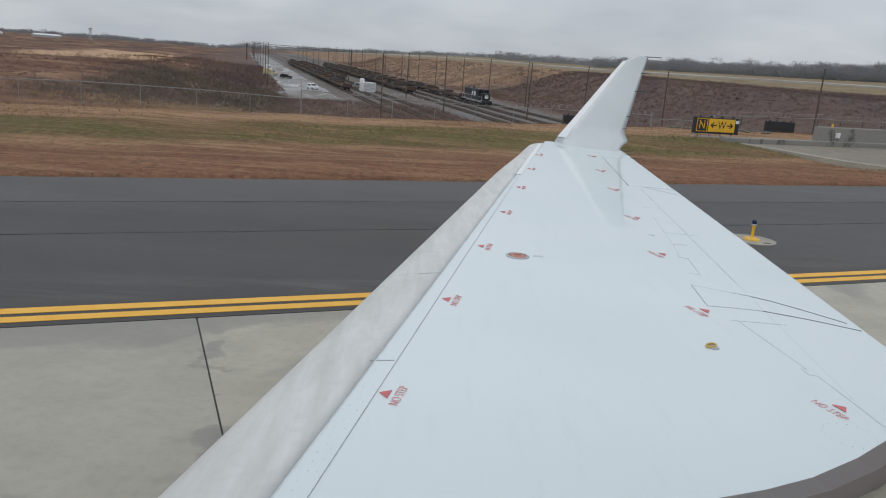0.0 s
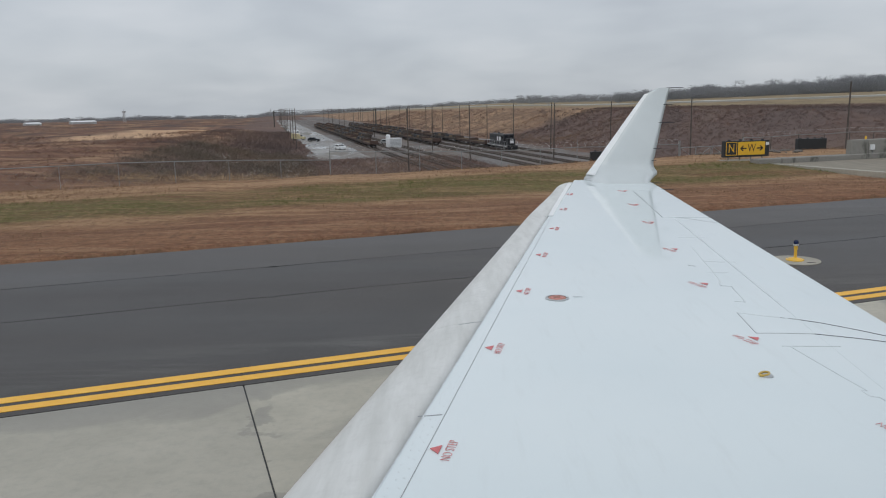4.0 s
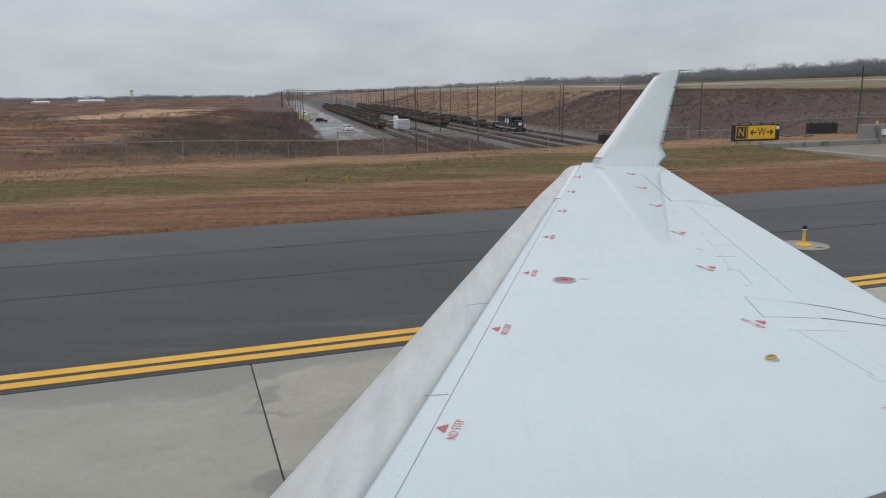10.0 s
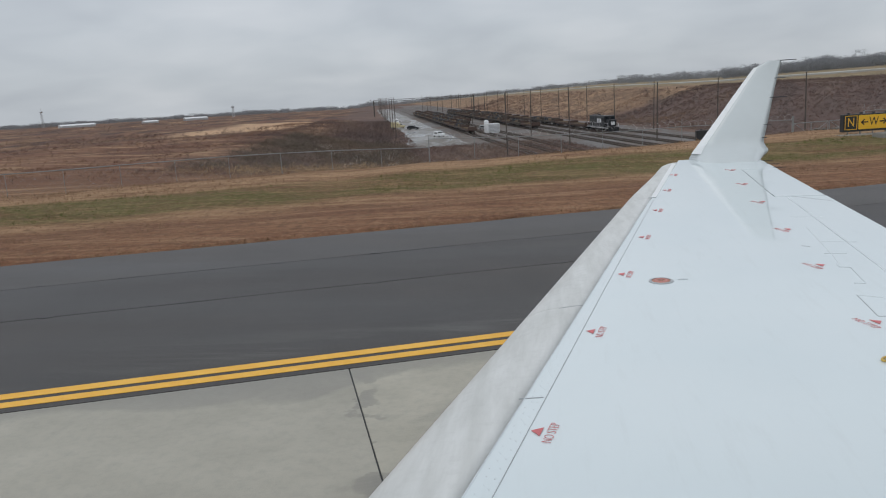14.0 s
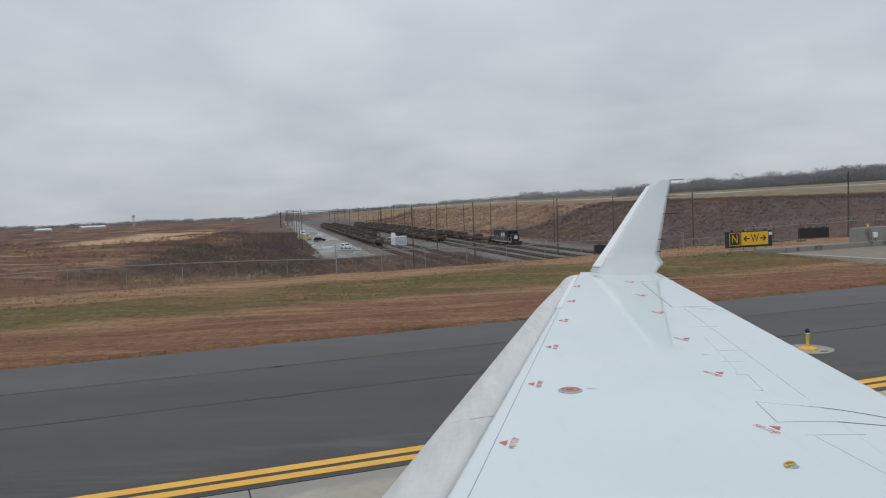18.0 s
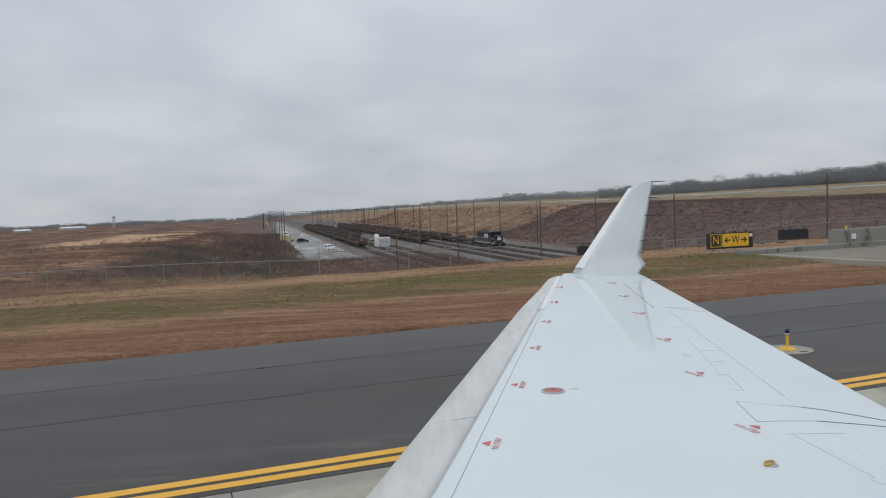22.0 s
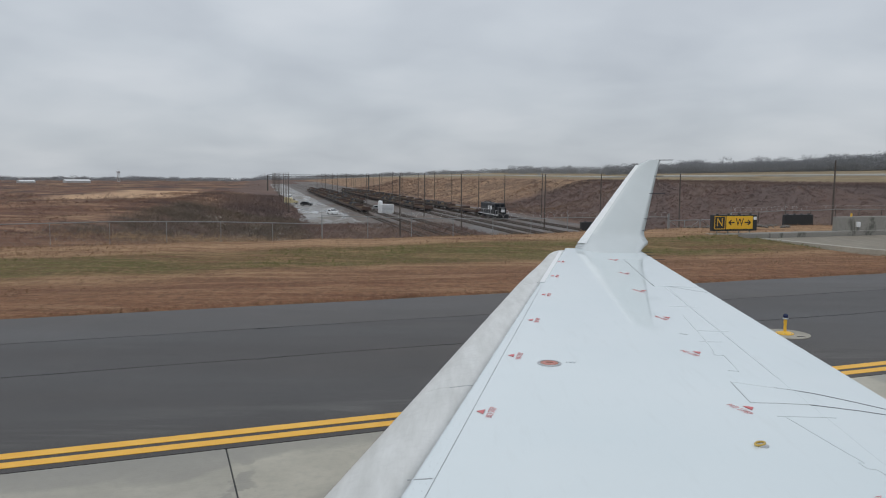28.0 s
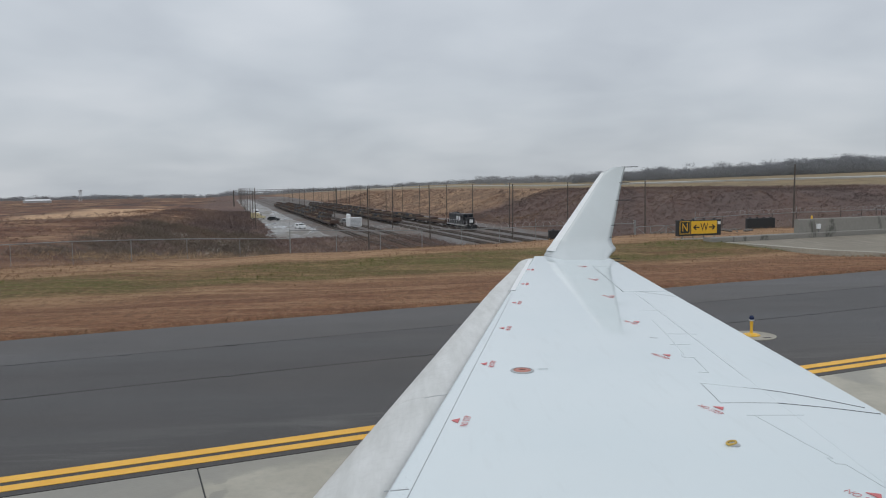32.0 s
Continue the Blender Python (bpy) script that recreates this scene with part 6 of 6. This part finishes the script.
def bushes(x, y, z, h, twigs):
    """Low rounded clouds of fine twigs, each on a few stems."""
    X, Y, Zb, H = (np.repeat(q, twigs) for q in (x, y, z, h))
    N = len(X)
    D = np.hypot(X, Y)
    a, rr = rng.uniform(0, 6.28, N), np.sqrt(rng.random(N))
    zz = rng.random(N)
    wide = H * 1.05 * rr * np.sqrt(1.05 - 0.75 * zz * zz)
    B = np.stack([X + np.cos(a) * wide, Y + np.sin(a) * wide, Zb - 0.05 + 0.82 * H * zz * np.sqrt(1.1 - rr * rr)], -1)
    d1 = rng.normal(0, 1, (N, 3)) * np.array([0.8, 0.8, 0.5]) + np.array([0, 0, 0.55])
    d1 /= np.linalg.norm(d1, axis=1)[:, None]
    ln = (0.08 + 0.22 * H + 0.0006 * D) * rng.uniform(0.5, 1.5, N)
    wd = (0.004 + 0.00013 * D) * rng.uniform(0.6, 1.5, N)
    c = rng.uniform(0, 6.28, N)
    s = np.stack([np.cos(c) * wd, np.sin(c) * wd, 0.3 * wd * np.sin(3 * c)], -1)
    V = np.stack([B - s, B + s, B + d1 * ln[:, None]], 1).reshape(-1, 3)
    return V, np.arange(len(V)).reshape(-1, 3)


def brush(name, n, u0, u1, v0, v1, h0, h1, stems, material, label, category, keep=None):
    """Bushes, each a sheaf of thin bare stems with twigs."""
    u, v = rng.uniform(u0, u1, n), rng.uniform(v0, v1, n)
    if keep is not None:
        k = keep(u, v)
        u, v = u[k], v[k]
    x, y = u * CA - v * SA, u * SA + v * CA
    r, w = rw(x, y)
    k = ~((r > -76) & (r < -6) & (w > 255) & (w < 465) & (rng.random(len(r)) < 0.85)) & ((r < 126) & ~((r > 86) & (w > 285) & (rng.random(len(r)) < 0.85))) & ~(((r > 5) & (r < 47) & (w > 184)) | ((r >= 46) & (r < 84) & (w > 118)))
    x, y = x[k], y[k]
    n = len(x)
    d = np.hypot(x, y)
    h = rng.uniform(h0, h1, n)
    z = ground_z(x, y)
    return tagged(arrays(name, *bushes(x, y, z, h, stems), material), label, category, kind="stuff")


def fenced(f, share):
    """Thins a spread out on the russet field."""
    def g(u, v):
        r, w = rw(u * CA - v * SA, u * SA + v * CA)
        return f(u, v) & ~((r < -19) & (w < 250) & (rng.random(len(u)) < share))
    return g


brush("near_brush", 6500, -75, 95, 58, 112, 0.2, 0.8, 40, BRUSH, "dark grey-brown bare brush behind the fence", "brush", fenced(patchy(9, 5, 0.1, 2), 0.85))
brush("russet_weeds", 7000, -75, 95, 50, 120, 0.12, 0.42, 26, RUSSET, "low russet weeds in the rough land", "weeds", patchy(13, 6, -0.2, 11))
brush("reeds", 4200, -50, 30, 49, 62, 0.4, 0.85, 28, REED, "pale tan reeds standing among the brush", "reeds", patchy(11, 3.2, 0.9, 6))
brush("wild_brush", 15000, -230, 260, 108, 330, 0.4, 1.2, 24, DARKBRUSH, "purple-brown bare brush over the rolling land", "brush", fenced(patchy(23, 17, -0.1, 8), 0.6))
brush("wild_weeds", 12000, -230, 260, 108, 330, 0.3, 0.8, 18, RUSSET, "russet weeds over the rolling land", "weeds", patchy(31, 14, 0.1, 21))
brush("far_brush", 9000, -500, 520, 330, 900, 0.7, 1.8, 12, BRUSH, "far dark scrub on the open land", "brush", patchy(60, 40, 0.4, 4))
brush("bank_shrubs", 700, -140, 20, 150, 330, 1.2, 2.4, 60, BRUSH, "taller bare shrubs on the cutting's bank", "shrubs", patchy(12, 9, 0.4, 14))


def tufts(name, n, u0, u1, v0, v1, h0, h1, twigs, material, label, keep):
    """Small separate tussocks on the mown verge."""
    u, v = rng.uniform(u0, u1, n), rng.uniform(v0, v1, n)
    k = keep(u, v)
    u, v = u[k], v[k]
    x, y = u * CA - v * SA, u * SA + v * CA
    return tagged(arrays(name, *bushes(x, y, ground_z(x, y), rng.uniform(h0, h1, len(x)), twigs), material), label, "grass", kind="stuff")


tufts("dry_tussocks", 7000, -36, 60, 18.2, 25.4, 0.02, 0.05, 12, GRASS, "dry tan and rust tussocks on the near verge", patchy(2.3, 0.5, 0.3, 17))
tufts("brown_tussocks", 5000, -36, 60, 18.2, 25.4, 0.02, 0.045, 12, GRASS, "matted dead grass on the near verge", patchy(3.1, 0.6, 0.8, 29))
tufts("green_tussocks", 6000, -36, 60, 25.8, 31.0, 0.04, 0.09, 14, GREEN, "green tussocks in the shallow swale", patchy(2.9, 0.9, 0.4, 37))
tufts("edge_tussocks", 2600, -34, 55, 17.72, 18.2, 0.015, 0.05, 14, GRASS, "dry weeds along the ragged asphalt edge", patchy(1.1, 2.0, -0.8, 53))
tufts("crest_tussocks", 6000, -50, 80, 31, 44, 0.04, 0.14, 14, GRASS, "pale tan tussocks on the crest", patchy(3.7, 1.1, 0.5, 41))


def bank_cover(name, n, r0, r1, w0, w1, h0, h1, stems, material, label, category):
    """The same sheaves over a stretch of the cutting's banks."""
    p = [RW(a, b) for a, b in zip(rng.uniform(r0, r1, n), rng.uniform(w0, w1, n))]
    x, y = np.array([q.x for q in p]), np.array([q.y for q in p])
    return tagged(arrays(name, *bushes(x, y, ground_z(x, y), rng.uniform(h0, h1, n), stems), material), label, category, kind="stuff")


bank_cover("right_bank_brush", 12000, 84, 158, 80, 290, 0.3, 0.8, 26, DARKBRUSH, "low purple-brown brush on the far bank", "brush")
bank_cover("right_bank_weeds", 1200, 84, 127, 80, 330, 0.2, 0.6, 20, RUSSET, "russet weeds on the far bank", "weeds")
bank_cover("tan_bank_scrub", 2600, 84, 127, 290, 700, 0.5, 1.4, 16, BRUSH, "scattered scrub on the tan bank beyond the yard", "scrub")
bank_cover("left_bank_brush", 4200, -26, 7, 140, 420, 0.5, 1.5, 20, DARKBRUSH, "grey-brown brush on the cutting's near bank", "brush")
bank_cover("left_bank_weeds", 3500, -40, 4, 120, 420, 0.3, 0.8, 14, RUSSET, "russet weeds on the cutting's near bank", "weeds")
bank_cover("yard_edge_weeds", 2600, 2.5, 12.5, 150, 430, 0.2, 0.9, 18, DARKBRUSH, "ragged brown weeds along the gravel road", "weeds")
bank_cover("thicket", 1700, -18, 9, 66, 205, 0.9, 2.2, 70, THICKET, "dense olive-grey thicket at the edge of the cutting", "thicket")
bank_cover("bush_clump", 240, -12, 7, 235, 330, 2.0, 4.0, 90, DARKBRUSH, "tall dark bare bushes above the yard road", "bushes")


def dead_wood():
    """Heaps of pale tapered branches that stick out of the thicket."""
    V = []
    for _ in range(26):
        p = RW(rng.uniform(-10, 10), rng.uniform(118, 172))
        z = float(ground_z(p.x, p.y)) + rng.uniform(0.4, 1.2)
        for _ in range(8):
            a = np.array([p.x + rng.normal(0, 0.8), p.y + rng.normal(0, 0.8), z])
            d = np.array([rng.normal(0, 1), rng.normal(0, 1), rng.uniform(0.1, 0.9)])
            b = a + d / np.linalg.norm(d) * rng.uniform(0.7, 1.9)
            for k in range(3):
                o1, o2 = (np.array([math.cos(2.09 * q), math.sin(2.09 * q), 0.4]) * 0.038 for q in (k, k + 1))
                V.append(np.stack([a + o1, a + o2, b]))
    V = np.concatenate(V)
    tagged(arrays("dead_branches", V, np.arange(len(V)).reshape(-1, 3), PALEWOOD), "pale dead branches in the dark thicket", "branches", kind="stuff")


dead_wood()
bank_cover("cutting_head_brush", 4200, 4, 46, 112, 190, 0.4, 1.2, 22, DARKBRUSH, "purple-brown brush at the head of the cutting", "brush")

# stones by the drain near the crest
def riprap():
    bm = bmesh.new()
    for i in range(90):
        u, v = random.uniform(28, 34), random.uniform(33.5, 36.5)
        p = TX(u, v)
        s = random.uniform(0.05, 0.16)
        g = bmesh.ops.create_icosphere(bm, subdivisions=1, radius=s)["verts"]
        o = Vector((p.x, p.y, float(ground_z(p.x, p.y)) + s * 0.3))
        for q in g:
            q.co = o + Vector((q.co.x * random.uniform(0.8, 1.3), q.co.y * random.uniform(0.8, 1.3), q.co.z * 0.6))
    tagged(part("riprap", bm, ROCK), "heap of grey riprap stones at a drain", "stones", kind="stuff")


riprap()
slabs()
